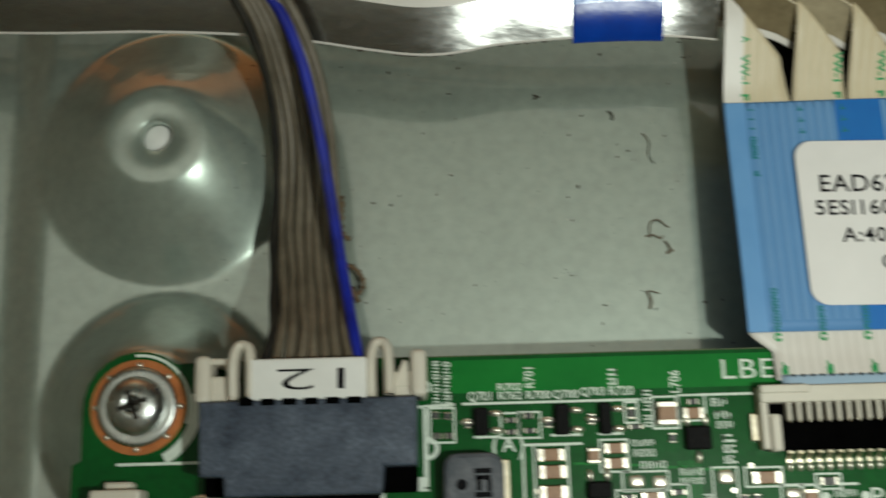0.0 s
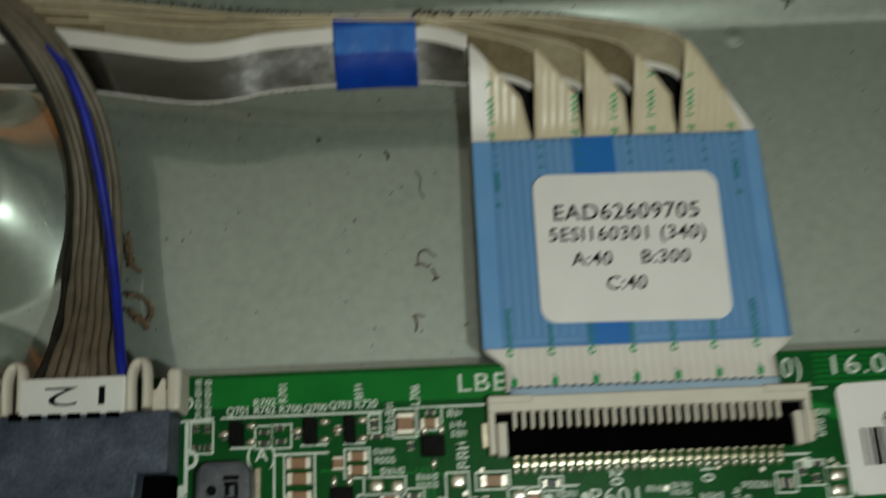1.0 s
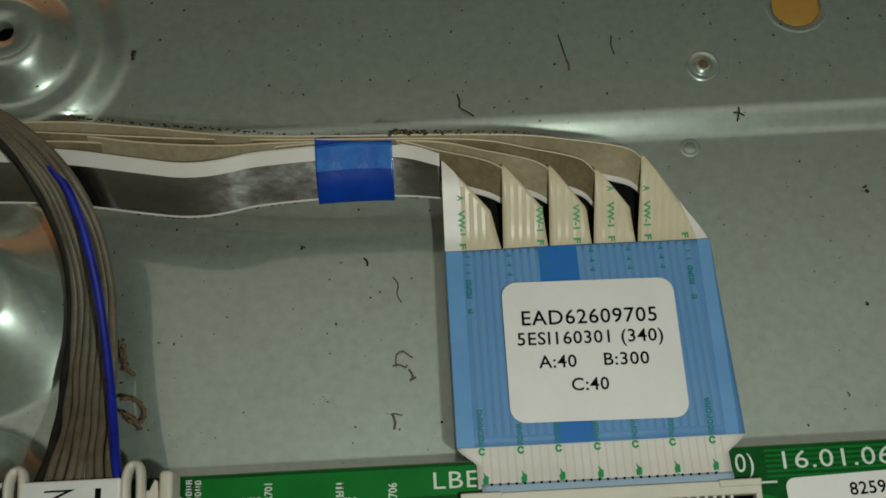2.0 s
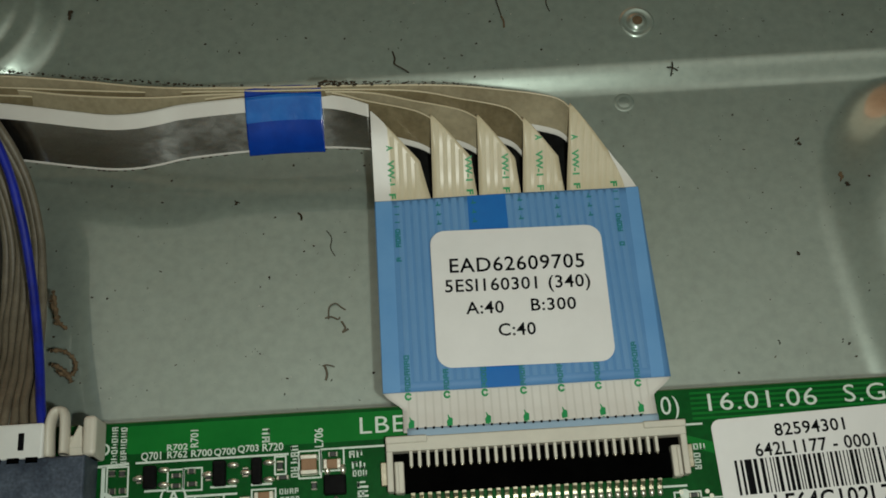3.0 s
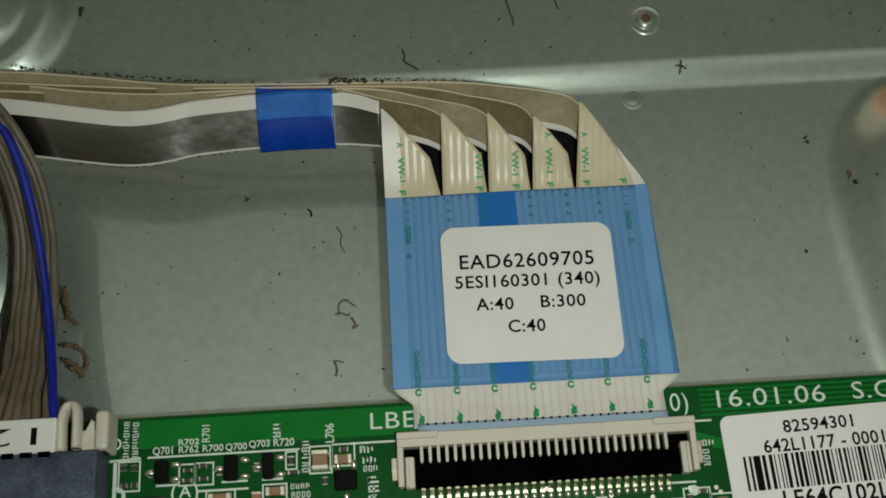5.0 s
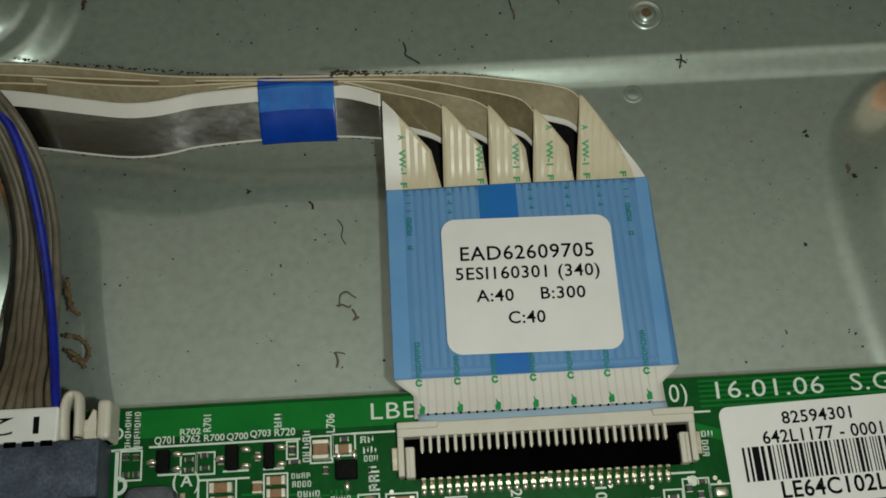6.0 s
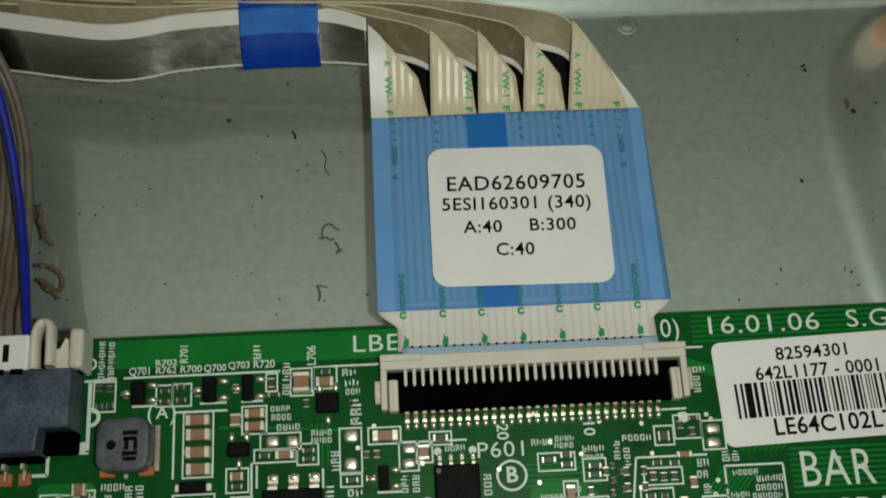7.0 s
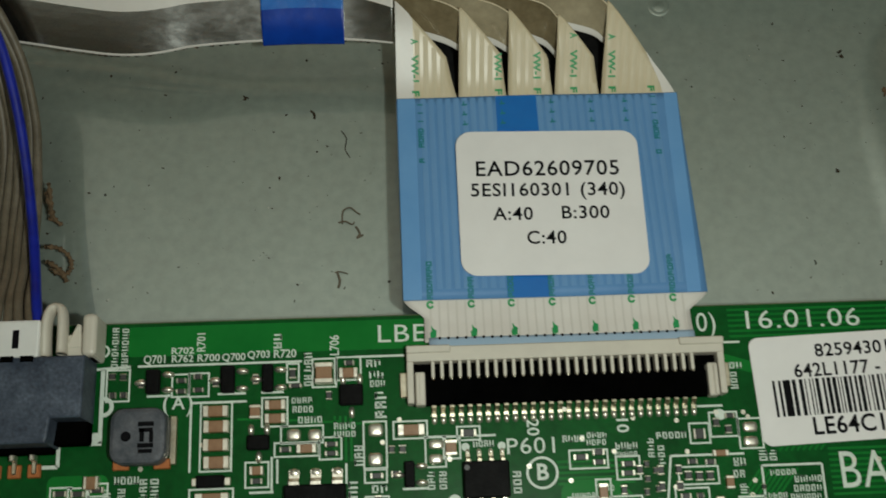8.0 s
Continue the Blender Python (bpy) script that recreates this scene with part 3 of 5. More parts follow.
silk_text(-8.4, -3.5, 1.1, 2.4)
silk_text(-9.1, -7.7, 1.1, 3.1)
silk_text(-33.5, -5.3, 2.8, 0.9)
silk_text(-31.7, -6.7, 0.9, 3.2)
silk_text(-30.5, -6.7, 1.0, 3.2)
silk_text(-35.6, -6.8, 1.0, 1.4)
silk_text(-34.0, -7.1, 0.9, 2.1)
silk_text(-6.2, -7.2, 1.9, 0.9)
silk_text(-0.6, -6.5, 0.9, 2.1)
silk_text(0.7, -6.5, 0.9, 2.1)
silk_text(5.3, -2.7, 2.4, 0.8)
silk_text(8.8, -7.0, 1.0, 2.6)
silk_text(15.3, -2.5, 2.6, 0.8)
silk_text(17.9, -2.2, 2.3, 0.7)
silk_text(17.8, -3.0, 2.3, 0.7)
silk_text(21.1, -3.5, 2.6, 0.8)
silk_text(21.0, -4.4, 2.6, 0.6)
silk_text(23.8, -3.8, 0.8, 2.3)
silk_text(16.0, -8.7, 2.7, 0.6)
silk_text(18.6, -8.0, 1.6, 0.7)
silk_text(13.2, -10.4, 2.5, 0.9)
silk_text(26.2, -2.5, 3.5, 0.8)
silk_text(33.5, -5.7, 1.5, 1.0)
silk_text(33.3, -7.0, 1.4, 0.9)
silk_text(36.2, -5.1, 1.0, 1.3)
silk_text(37.3, -5.1, 0.9, 1.3)
silk_text(38.2, -7.0, 3.0, 0.7)
silk_text(40.9, -7.8, 3.2, 0.8)
silk_text(40.7, -8.8, 3.2, 0.8)
silk_text(40.4, -9.7, 3.5, 0.7)
silk_text(37.3, -9.5, 2.2, 0.7)
silk_text(32.7, 4.4, 0.9, 2.4)
silk_text(34.3, 5.1, 1.6, 0.8)
silk_text(33.9, 3.4, 0.9, 2.1)
silk_text(24.9, -4.6, 0.8, 2.2)
silk_text(29.8, -10.6, 1.1, 1.7)
silk_text(33.7, -8.6, 1.0, 1.2)
silk_text(24.4, -10.3, 0.9, 2.1)
silk_text(38.1, -11.3, 2.0, 0.7)


def gull(parent, x, y, dy, w, z, material=gold):
    """One bent lead that steps down to the board, reaching dy outwards."""
    prof = [(0, z), (0.25, z), (0.5, 0.18), (1.0, 0.16)]
    vs, fs = [], []
    for s, zz in prof:
        for u in (-w / 2, w / 2):
            for th in (0, 0.14):
                vs.append((u, dy * s, zz + th - 0.07))
    for k in range(3):
        a = k * 4
        fs += [(a + 1, a + 3, a + 7, a + 5), (a, a + 4, a + 6, a + 2), (a, a + 1, a + 5, a + 4), (a + 2, a + 6, a + 7, a + 3)]
    fs.append((12, 13, 15, 14))
    ob = child("lead", mesh_from("lead", vs, fs, material), parent, "", (x, y, 0))
    bm = bmesh.new()
    bmesh.ops.create_uvsphere(bm, u_segments=8, v_segments=6, radius=1)
    for v in bm.verts:
        v.co = Vector((v.co.x * w * 0.62, v.co.y * abs(dy) * 0.3, max(v.co.z, -0.05) * 0.3)) * MM
    child("solder_joint", part_mesh(bm, solder, True), ob, "", (0, dy * 0.86, 0.05))
    return ob


def chip(x, y, w, h, z, label, category):
    ob = thing("integrated_circuit", label, category, "", (x, y, TOP))
    child("body", part_mesh(boxes((-w / 2, -h / 2, 0.15, w / 2, h / 2, z), bevel=0.16), epoxy), ob)
    return ob


u1 = chip(5.4, -6.7, 5.0, 3.95, 1.5, "small black eight-legged chip soldered to the green board", "chip")
for k in range(4):
    gull(u1, -1.9 + 1.27 * k, 1.95, 1.35, 0.42, 0.8)
    gull(u1, -1.9 + 1.27 * k, -1.95, -1.5, 0.42, 0.8)
child("pin_mark", mesh_from("pin_mark", [(-2.1 + 0.3 * math.cos(a * 0.5236), 1.3 + 0.3 * math.sin(a * 0.5236), 1.505) for a in range(12)], [tuple(range(12))], resist), u1)
u2 = chip(-13.1, -8.4, 6.6, 3.6, 1.7, "black power regulator chip with three wide leads", "chip")
for k in (-1, 0, 1):
    gull(u2, 2.35 * k, 1.8, 1.7, 1.1, 0.8, solder)
diode = thing("diode", "flat black diode with bright soldered ends", "diode", "", (-24.4, -5.8, TOP))
child("body", part_mesh(boxes((-1.5, -0.65, 0.1, 1.5, 0.65, 1.0), bevel=0.12), epoxy), diode)
terminals(diode, 4.2, 0.9, 0.35, 0.2, True)

# square power inductor
coil = thing("power_inductor", "square dark grey power inductor with rounded corners and copper feet", "inductor", "", (-31.9, -0.9, TOP))
child("core", part_mesh(slab(rounded(-3.0, -3.0, 3.0, 3.0, 1.45), 0.7, 3.0, 0.5), ferrite), coil)
child("base", part_mesh(slab(rounded(-2.75, -2.85, 2.75, 2.75, 1.3), 0.0, 0.72), plastic_black), coil)
for fx in (-2.2, 2.2):
    child("copper_foot", part_mesh(boxes((fx - 0.9, -3.35, 0, fx + 0.9, -2.2, 0.5), bevel=0.1), copper), coil, "orange copper foot")
child("side_foot", part_mesh(boxes((2.9, -2.9, 0, 3.7, 2.4, 0.35), bevel=0.1), gold), coil, "tinned side terminal")
bm = bmesh.new()
bmesh.ops.create_circle(bm, cap_ends=True, segments=20, radius=0.55 * MM)
child("dot_mark", part_mesh(bm, ink_black), coil, "", (-1.2, -0.1, 3.012))
for k, (dx, dy, w, h) in enumerate(((0.9, 1.2, 1.7, 0.5), (0.9, 0.55, 1.5, 0.45), (0.5, 0.0, 0.5, 1.4), (1.5, -0.2, 0.45, 1.2), (0.9, -1.1, 1.7, 0.5), (0.9, -1.7, 1.5, 0.45))):
    child("faded_print", part_mesh(boxes((dx - w / 2, dy - h / 2, 3.0, dx + w / 2, dy + h / 2, 3.01)), ink_black), coil)

# low west corner of the board
for rx, ry in ((-40.5, -6.5), (-38.6, -6.6), (-36.4, -8.4), (-36.6, -6.2), (-34.2, -8.6), (-40.2, -9.6), (-38.2, -9.8), (-33.8, -10.6), (-31.2, -9.0), (-28.6, -9.6)):
    resistor(rx, ry, 1.9, 1.0)
    silk_frame(rx, ry, 2.2, 1.35)
capacitor(-42.8, -8.9, 1.7, 2.7)
capacitor(-31.0, -11.4, 2.6, 1.4)
for rx, ry in ((24.6, -6.3), (26.6, -6.3), (24.6, -8.1), (26.6, -8.1), (34.0, -10.4), (20.4, -8.3), (22.3, -6.2), (-6.4, -8.4), (-8.4, -10.2), (0.6, -10.8)):
    resistor(rx, ry, 0.95, 1.5)

# silkscreen words that can be read
for words, x, y, tall, wide, turn in SILK_WORDS:
    lettering(words, x, y, Z_INK, tall, silk, board, turn=turn, width=wide, weight=0.02, name="silk_word")
lettering("LBE", -3.4, 9.95, Z_INK, 2.0, silk, board, width=5.4, weight=0.0, spacing=1.08, name="silk_word")
lettering("0)", 31.5, 10.1, Z_INK, 2.2, silk, board, width=2.2, weight=0.0, spacing=1.08, name="silk_word")
lettering("16.01.06", 42.4, 10.2, Z_INK, 2.1, silk, board, width=13.2, weight=0.0, spacing=1.08, name="silk_word")
lettering("S.G", 55.2, 10.3, Z_INK, 2.1, silk, board, width=5.0, weight=0.0, spacing=1.08, name="silk_word")
lettering("P601", 10.7, -3.2, Z_INK, 1.75, silk, board, width=5.3, weight=0.0, spacing=1.08, name="silk_word")
lettering("B", 11.6, -6.1, Z_INK, 1.7, silk, board, weight=0.06, name="silk_word")
lettering("BAR", 48.7, -7.2, Z_INK, 4.0, silk, board, width=8.4, weight=0.0, spacing=1.08, name="silk_word")
lettering("PCBA", 50.1, -11.4, Z_INK, 1.8, silk, board, width=9.2, weight=0.0, spacing=1.08, name="silk_word")
lettering("A", -28.2, 2.9, Z_INK, 1.4, silk, board, weight=0.03, name="silk_word")
lettering("(", -29.6, 2.9, Z_INK, 1.9, silk, board, name="silk_word")
lettering(")", -26.9, 2.9, Z_INK, 1.9, silk, board, name="silk_word")
lettering("20", 10.8, -1.1, Z_INK, 1.3, silk, board, turn=-90, weight=0.03, name="silk_word")
lettering("10", 20.8, -1.1, Z_INK, 1.3, silk, board, turn=-90, weight=0.03, name="silk_word")


def ring(x, y, r0, r1, z, material, name, a0=0, a1=360, n=40):
    vs, fs = [], []
    for k in range(n + 1):
        a = radians(a0 + (a1 - a0) * k / n)
        vs += [(x + r0 * math.cos(a), y + r0 * math.sin(a), z), (x + r1 * math.cos(a), y + r1 * math.sin(a), z)]
    fs = [(2 * k, 2 * k + 1, 2 * k + 3, 2 * k + 2) for k in range(n)]
    return placed(new(name, mesh_from(name, vs, fs, material)), board)


ring(11.6, -6.1, 1.5, 1.78, Z_INK, silk, "silk_circle")
ring(-36.7, 9.05, 0.5, 0.75, Z_INK, silk, "silk_circle", -120, 120)
for dx, dy, rr in ((1.9, -8.8, 0.72), (31.9, -0.4, 0.62), (3.3, -3.0, 0.45), (7.3, -3.0, 0.45), (-37.1, -0.6, 0.6)):
    ring(dx, dy, 0.0, rr, Z_INK, silk, "silk_dot", n=20)
# outline of the plug's footprint
silk_line(-37.3, 7.0, -33.6, 7.2, 0.3)
silk_line(-36.6, 7.0, -36.6, -1.2, 0.45)
silk_line(-40.9, -1.2, -36.4, -1.2, 0.45)
silk_line(-41.0, -1.2, -41.0, -3.6, 0.4)
silk_line(-43.4, -3.6, -41.0, -3.6, 0.4)
silk_line(-68, 2.0, -59.5, 2.0, 0.3)
ring(-36.4, 2.8, 0.7, 1.15, Z_INK, silk, "silk_circle", -90, 90)

# traces under the mask
TRACES = []
for k in range(6):
    TRACES.append((75, 11.55 - 0.62 * k, 82, 0.28, 0))
for k in range(7):
    a = 0.62 * k
    TRACES.append((62 - a, 4.0, 0.28, 9.0, 0))
for k in range(9):
    TRACES.append((60.5, -4.6 - 0.62 * k, 34, 0.27, 0))
for k in range(5):
    TRACES.append((17.5, -5.0 - 0.6 * k, 8.5, 0.27, 0))
    TRACES.append((22.0 + 0.4 * k, -9.5 - 0.5 * k, 5.0, 0.27, radians(-45)))
for k in range(8):
    TRACES.append((39.5 + 0.66 * k, -3.0, 0.26, 4.4, radians(-40)))
    TRACES.append((34.0 + 0.6 * k, -8.6, 0.26, 5.2, radians(-40)))
for k in range(6):
    TRACES.append((33.6 + 0.55 * k, 6.2 - 0.4 * k, 5.5, 0.24, radians(-18)))
for k in range(4):
    TRACES.append((-11.0 + 0.6 * k, -1.6, 0.26, 5.0, 0))
    TRACES.append((-20 + 4 * k, 0.9 - 0.3 * k, 3.4, 0.24, 0))
for k, item in enumerate(TRACES):
    flat([item], TOP + 0.02 + 0.0004 * (k % 5), mask_trace, "copper_trace")
placed(part("copper_pour", slab(rounded(13.5, -13, 20.5, -7.0, 1.6), TOP + 0.004, TOP + 0.018), mask_trace), board)
placed(part("copper_pour", slab(rounded(-34, 8.3, 6, 11.7, 0.5), TOP + 0.002, TOP + 0.010), mask_trace), board)
placed(part("copper_pour", slab(rounded(-42, -12, -35.5, -4.6, 0.8), TOP + 0.002, TOP + 0.012), mask_trace), board)

# vias
VIA = part_mesh(lathe([(0.28, 0.0), (0.27, 0.03), (0.12, 0.03), (0.1, 0.012), (0, 0.012)], 10), solder)
vr = random.Random(3)
for k in range(60):
    vx, vy = vr.uniform(-34, 62), vr.uniform(-12, 0.8)
    if not (36 < vx and vy > -5) and not (2 < vx < 9 and vy > -10):
        child("via", VIA, board, "", (vx, vy, TOP + 0.001))

# screw in its copper ring
ring(-66.0, 7.8, 3.6, 4.9, TOP + 0.02, copper, "copper_ring")["label"] = "bare copper ring round the screw"
ring(-66.0, 7.8, 5.15, 5.45, Z_INK, silk, "silk_circle", -20, 95)
ring(-66.0, 7.8, 5.5, 6.6, Z_INK, silk, "silk_guard", -62, 12)
for a in range(8):
    bm = bmesh.new()
    bmesh.ops.create_uvsphere(bm, u_segments=8, v_segments=6, radius=0.36 * MM)
    ob = part("solder_bump", bm, solder, None, "", True)
    ob.location = ((-66 + 4.3 * math.cos(a * 0.785)) * MM, (7.8 + 4.3 * math.sin(a * 0.785)) * MM, 0.0)
    placed(ob, board)
screw = thing("machine_screw", "zinc plated pan head screw with a cross recess", "screw", "", (-66.0, 7.8, 0.0))
child("washer", part_mesh(lathe([(0, 0.03), (4.0, 0.03), (4.1, 0.5), (3.8, 0.72), (3.3, 0.66), (0, 0.66)], 44), zinc, True), screw)
child("head", part_mesh(lathe([(3.0, 0.6), (3.0, 1.2), (2.75, 1.75), (2.1, 2.25), (1.2, 2.5), (0.9, 2.52), (0.5, 1.7), (0, 1.5)], 40), zinc, True), screw)
# slot is drawn as dark bars; its shade is put into the colour
for a in (20, 110):
    child("cross_recess", part_mesh(boxes((-1.55, -0.28, 2.25, 1.55, 0.28, 2.535), bevel=0.08), shade_dark), screw, "dark cross slot", (0, 0, 0), a)

# flux and solder heap, and the ivory block beside it
fx = thing("solder_heap", "shiny lumpy solder and flux residue on the board", "solder", "", (-60.5, -3.0, 0))
for k in range(7):
    bm = bmesh.new()
    bmesh.ops.create_uvsphere(bm, u_segments=14, v_segments=10, radius=1)
    ex, ey, ez = vr.uniform(0.8, 2.0), vr.uniform(0.8, 1.7), vr.uniform(0.4, 1.0)
    for v in bm.verts:
        w = 1 + 0.25 * noise.noise(v.co * 2.3 + Vector((k, 0, 0)))
        v.co = Vector((v.co.x * ex * w, v.co.y * ey * w, max(v.co.z, -0.02) * ez * w)) * MM
    child("lump", part_mesh(bm, solder if k % 2 else flux, True), fx, "", (vr.uniform(-3, 4), vr.uniform(-2.2, 1.2), 0))
block = thing("ivory_connector", "small ivory plastic connector block at the board edge", "connector", "", (-67.0, -2.6, 0))
child("housing", part_mesh(boxes((-2.6, -2.2, 0, 2.4, 2.0, 3.4), bevel=0.3, seg=2), plastic_white), block)
child("step", part_mesh(boxes((-1.6, 1.9, 0, 1.2, 2.8, 1.8), bevel=0.2), plastic_white), block)

# ---- flat cable connector: thirty pins at one millimetre ----
socket = thing("flat_cable_socket", "ivory flat cable connector with a black latch and thirty tinned pins", "connector", "", (0, 0, 0))
child("back_beam", part_mesh(boxes((-2.9, 6.3, 0, 32.6, 8.0, 2.1), bevel=0.18, seg=2), plastic_white), socket)
child("raised_lip", part_mesh(boxes((-2.9, 7.2, 2.0, 2.0, 8.05, 2.45), bevel=0.12), plastic_white), socket)
child("raised_lip", part_mesh(boxes((27.6, 7.2, 2.0, 32.6, 8.05, 2.45), bevel=0.12), plastic_white), socket)
child("floor_plate", part_mesh(boxes((-2.3, 1.6, 0.05, 32.0, 6.6, 0.5)), plastic_black), socket)
child("latch", part_mesh(boxes((-0.9, 1.55, 0.5, 30.5, 4.5, 1.55), bevel=0.2, seg=2), plastic_black), socket, "glossy black latch bar")
for ex, sgn in ((-2.9, 1), (32.6, -1)):
    a, b = sorted((ex, ex + 0.75 * sgn))
    child("outer_cheek", part_mesh(boxes((a, 1.7, 0, b, 6.5, 1.9), bevel=0.15, seg=2), plastic_white), socket)
    a, b = sorted((ex + 0.85 * sgn, ex + 2.0 * sgn))
    child("end_cheek", part_mesh(boxes((a, 1.5, 0, b, 5.2, 1.75), bevel=0.2, seg=2), plastic_white), socket)
    c, d = sorted((ex + 0.95 * sgn, ex + 1.4 * sgn))
    child("cheek_rib", part_mesh(boxes((c, 1.6, 1.6, d, 4.9, 2.05), bevel=0.12, seg=2), plastic_white), socket)
    c, d = (ex - 0.8 * sgn, ex + 0.1 * sgn)
    child("solder_peg", part_mesh(boxes((min(c, d), 2.6, 0, max(c, d), 5.4, 0.6), bevel=0.1), gold), socket, "tinned mounting peg")
TOOTH = part_mesh(boxes((-0.2, 4.5, 0.6, 0.2, 6.4, 1.8), bevel=0.1, seg=2), plastic_white)
bm = bmesh.new()
bmesh.ops.create_uvsphere(bm, u_segments=8, v_segments=6, radius=0.21 * MM)
TIP = part_mesh(bm, gold, True)
for k in range(30):
    tooth = child("comb_tooth", TOOTH, socket, "", (k, 0, 0))
    child("contact_tip", TIP, tooth, "", (0, 4.45, 1.5))
PIN = mesh_from("pin", [(s * 0.24, y, z) for y, z in ((1.75, 0.95), (1.3, 0.95), (0.75, 0.25), (-0.1, 0.2), (-0.1, 0.02), (0.75, 0.05), (1.25, 0.7), (1.75, 0.75)) for s in (-1, 1)],
                [(0, 1, 3, 2), (2, 3, 5, 4), (4, 5, 7, 6), (6, 7, 9, 8), (8, 9, 11, 10), (10, 11, 13, 12), (12, 13, 15, 14), (0, 2, 12, 14), (1, 15, 13, 3), (2, 4, 10, 12), (3, 13, 11, 5), (4, 6, 8, 10), (5, 11, 9, 7)], gold)
bm = bmesh.new()
bmesh.ops.create_uvsphere(bm, u_segments=10, v_segments=8, radius=1)
for v in bm.verts:
    v.co = Vector((v.co.x * 0.36, v.co.y * 0.55, max(v.co.z, -0.05) * 0.42)) * MM
FILLET = part_mesh(bm, solder, True)
for k in range(30):
    p = child("pin", PIN, socket, "", (k, 0, 0))
    child("solder_joint", FILLET, p, "", (0, 0.05, 0.03))

# ---- flat flexible cable ----
ffc = thing("flat_flex_cable", "wide cream flat cable with blue film, slit into folded strips", "ribbon cable", "", (14, 14, -0.4))


def cable_z(y):
    if y < 14:
        return 0.35 + 0.75 * ease((11.5 - y) / 4.0) - 0.2 * ease((y - 10) / 4)
    return 0.15 - 0.9 * ease((y - 14) / 26)


def edge_left(y):
    return -3.05 - 0.1 * (y - 14) / 25


def edge_right(y):
    return 31.95 - 0.7 * (y - 14) / 25


def sheet_grid(name, y0, y1, x_of, dz, material, nx=24, ny=12, thickness=0.12, label=""):
    vs, fs = [], []
    for j in range(ny + 1):
        y = y0 + (y1 - y0) * j / ny
        a, b = x_of(y)
        for i in range(nx + 1):
            x = a + (b - a) * i / nx
            vs.append((x, y, cable_z(y) + dz + 0.12 * math.sin(0.21 * x + 0.13 * y)))
    for j in range(ny):
        for i in range(nx):
            k = j * (nx + 1) + i
            fs.append((k, k + 1, k + nx + 2, k + nx + 1))
    ob = placed(new(name, mesh_from(name, vs, fs, material, True)), ffc)
    so = ob.modifiers.new("thickness", "SOLIDIFY")
    so.thickness, so.offset = thickness * MM, 1
    if label:
        ob["label"] = label
    return ob


def tail_x(y):
    c = 3.0 * ease((14.0 - y) / 3.4) if y < 14.0 else 0
    c = min(c, 2.3)
    return (edge_left(14) + c, edge_right(14) - c)


sheet_grid("cable_tail", 8.6, 13.85, tail_x, 0.0, film_white, ny=14, label="white printed end of the cable")
sheet_grid("stiffener_edge", 7.7, 9.1, lambda y: (-0.3, 29.7), 0.13, film_pale, ny=4, label="pale blue stiffener at the socket")
sheet_grid("blue_film", 13.7, 39.4, lambda y: (edge_left(y), edge_right(y)), 0.16, film_blue, nx=36, ny=24, label="sky blue protective film")


def on_cable(x, y, lift):
    return (x, y, cable_z(y) + lift + 0.12 * math.sin(0.21 * x + 0.13 * y))


def patch(name, x0, y0, x1, y1, lift, material, label="", skew=0.0, nx=1, ny=4):
    """A thin film or print that follows the cable."""
    vs = [on_cable(x0 + (x1 - x0) * i / nx + skew * j / ny, y0 + (y1 - y0) * j / ny, lift) for j in range(ny + 1) for i in range(nx + 1)]
    fs = [(j * (nx + 1) + i, j * (nx + 1) + i + 1, (j + 1) * (nx + 1) + i + 1, (j + 1) * (nx + 1) + i) for j in range(ny) for i in range(nx)]
    ob = placed(new(name, mesh_from(name, vs, fs, material, True)), ffc)
    if label:
        ob["label"] = label
    return ob


patch("dark_blue_patch", 8.9, 13.75, 14.0, 39.35, 0.30, film_deep, "deeper blue overlapping strip of film", nx=4, ny=24)
patch("light_blue_margin", -3.0, 13.75, -0.9, 39.35, 0.30, film_edge, "paler margin of the blue film", nx=2, ny=24)
patch("light_blue_margin", 29.6, 13.75, 31.2, 39.35, 0.30, film_edge, "paler margin of the blue film", nx=2, ny=24)
# raised conductors under the films
for k in range(29):
    x = 0.15 + k * 1.03
    if not 9 < x < 13.9:
        vs, fs = [], []
        for j in range(25):
            y = 14.9 + 24.3 * j / 24
            sx = x + (edge_left(y) + 3.05) * (1 - k / 29) + (edge_right(y) - 31.95) * k / 29
            for u, h in ((-0.33, 0.0), (-0.2, 0.05), (0.2, 0.05), (0.33, 0.0)):
                px, py, pz = on_cable(sx + u, y, 0.30 + h)
                vs.append((px, py, pz))
        for j in range(24):
            for i in range(3):
                a = j * 4 + i
                fs.append((a, a + 1, a + 5, a + 4))
        placed(new("conductor_ridge", mesh_from("conductor_ridge", vs, fs, film_ridge, True)), ffc)
for k in range(30):
    patch("contact_stripe", k - 0.12, 9.1, k + 0.12, 13.6, 0.128, film_line, ny=5)
# stitched row of tiny holes along the stiffener
for k in range(28):
    px, py, pz = on_cable(0.9 + k * 0.99, 9.05, 0.29)
    placed(part("perforation", lathe([(0, pz + 0.01), (0.17, pz + 0.01), (0.17, pz - 0.05)], 8, px, py), ink_black), ffc)


def cable_scrawl(x, y0, y1, material, lift=0.365):
    """A line of letters too small to read, running down the cable as short strokes."""
    y = y0
    while y < y1 - 0.3:
        for dx, dy, w, h in ((0, 0, 0.7, 0.2), (-0.25, 0.15, 0.2, 0.36), (rng.choice((0.0, 0.24)), 0.15, 0.2, 0.36), (0, 0.42, rng.choice((0.45, 0.7)), 0.18)):
            patch("print_mark", x + dx - w / 2, y + dy, x + dx + w / 2, y + dy + h, lift, material, ny=1)
        y += 0.66


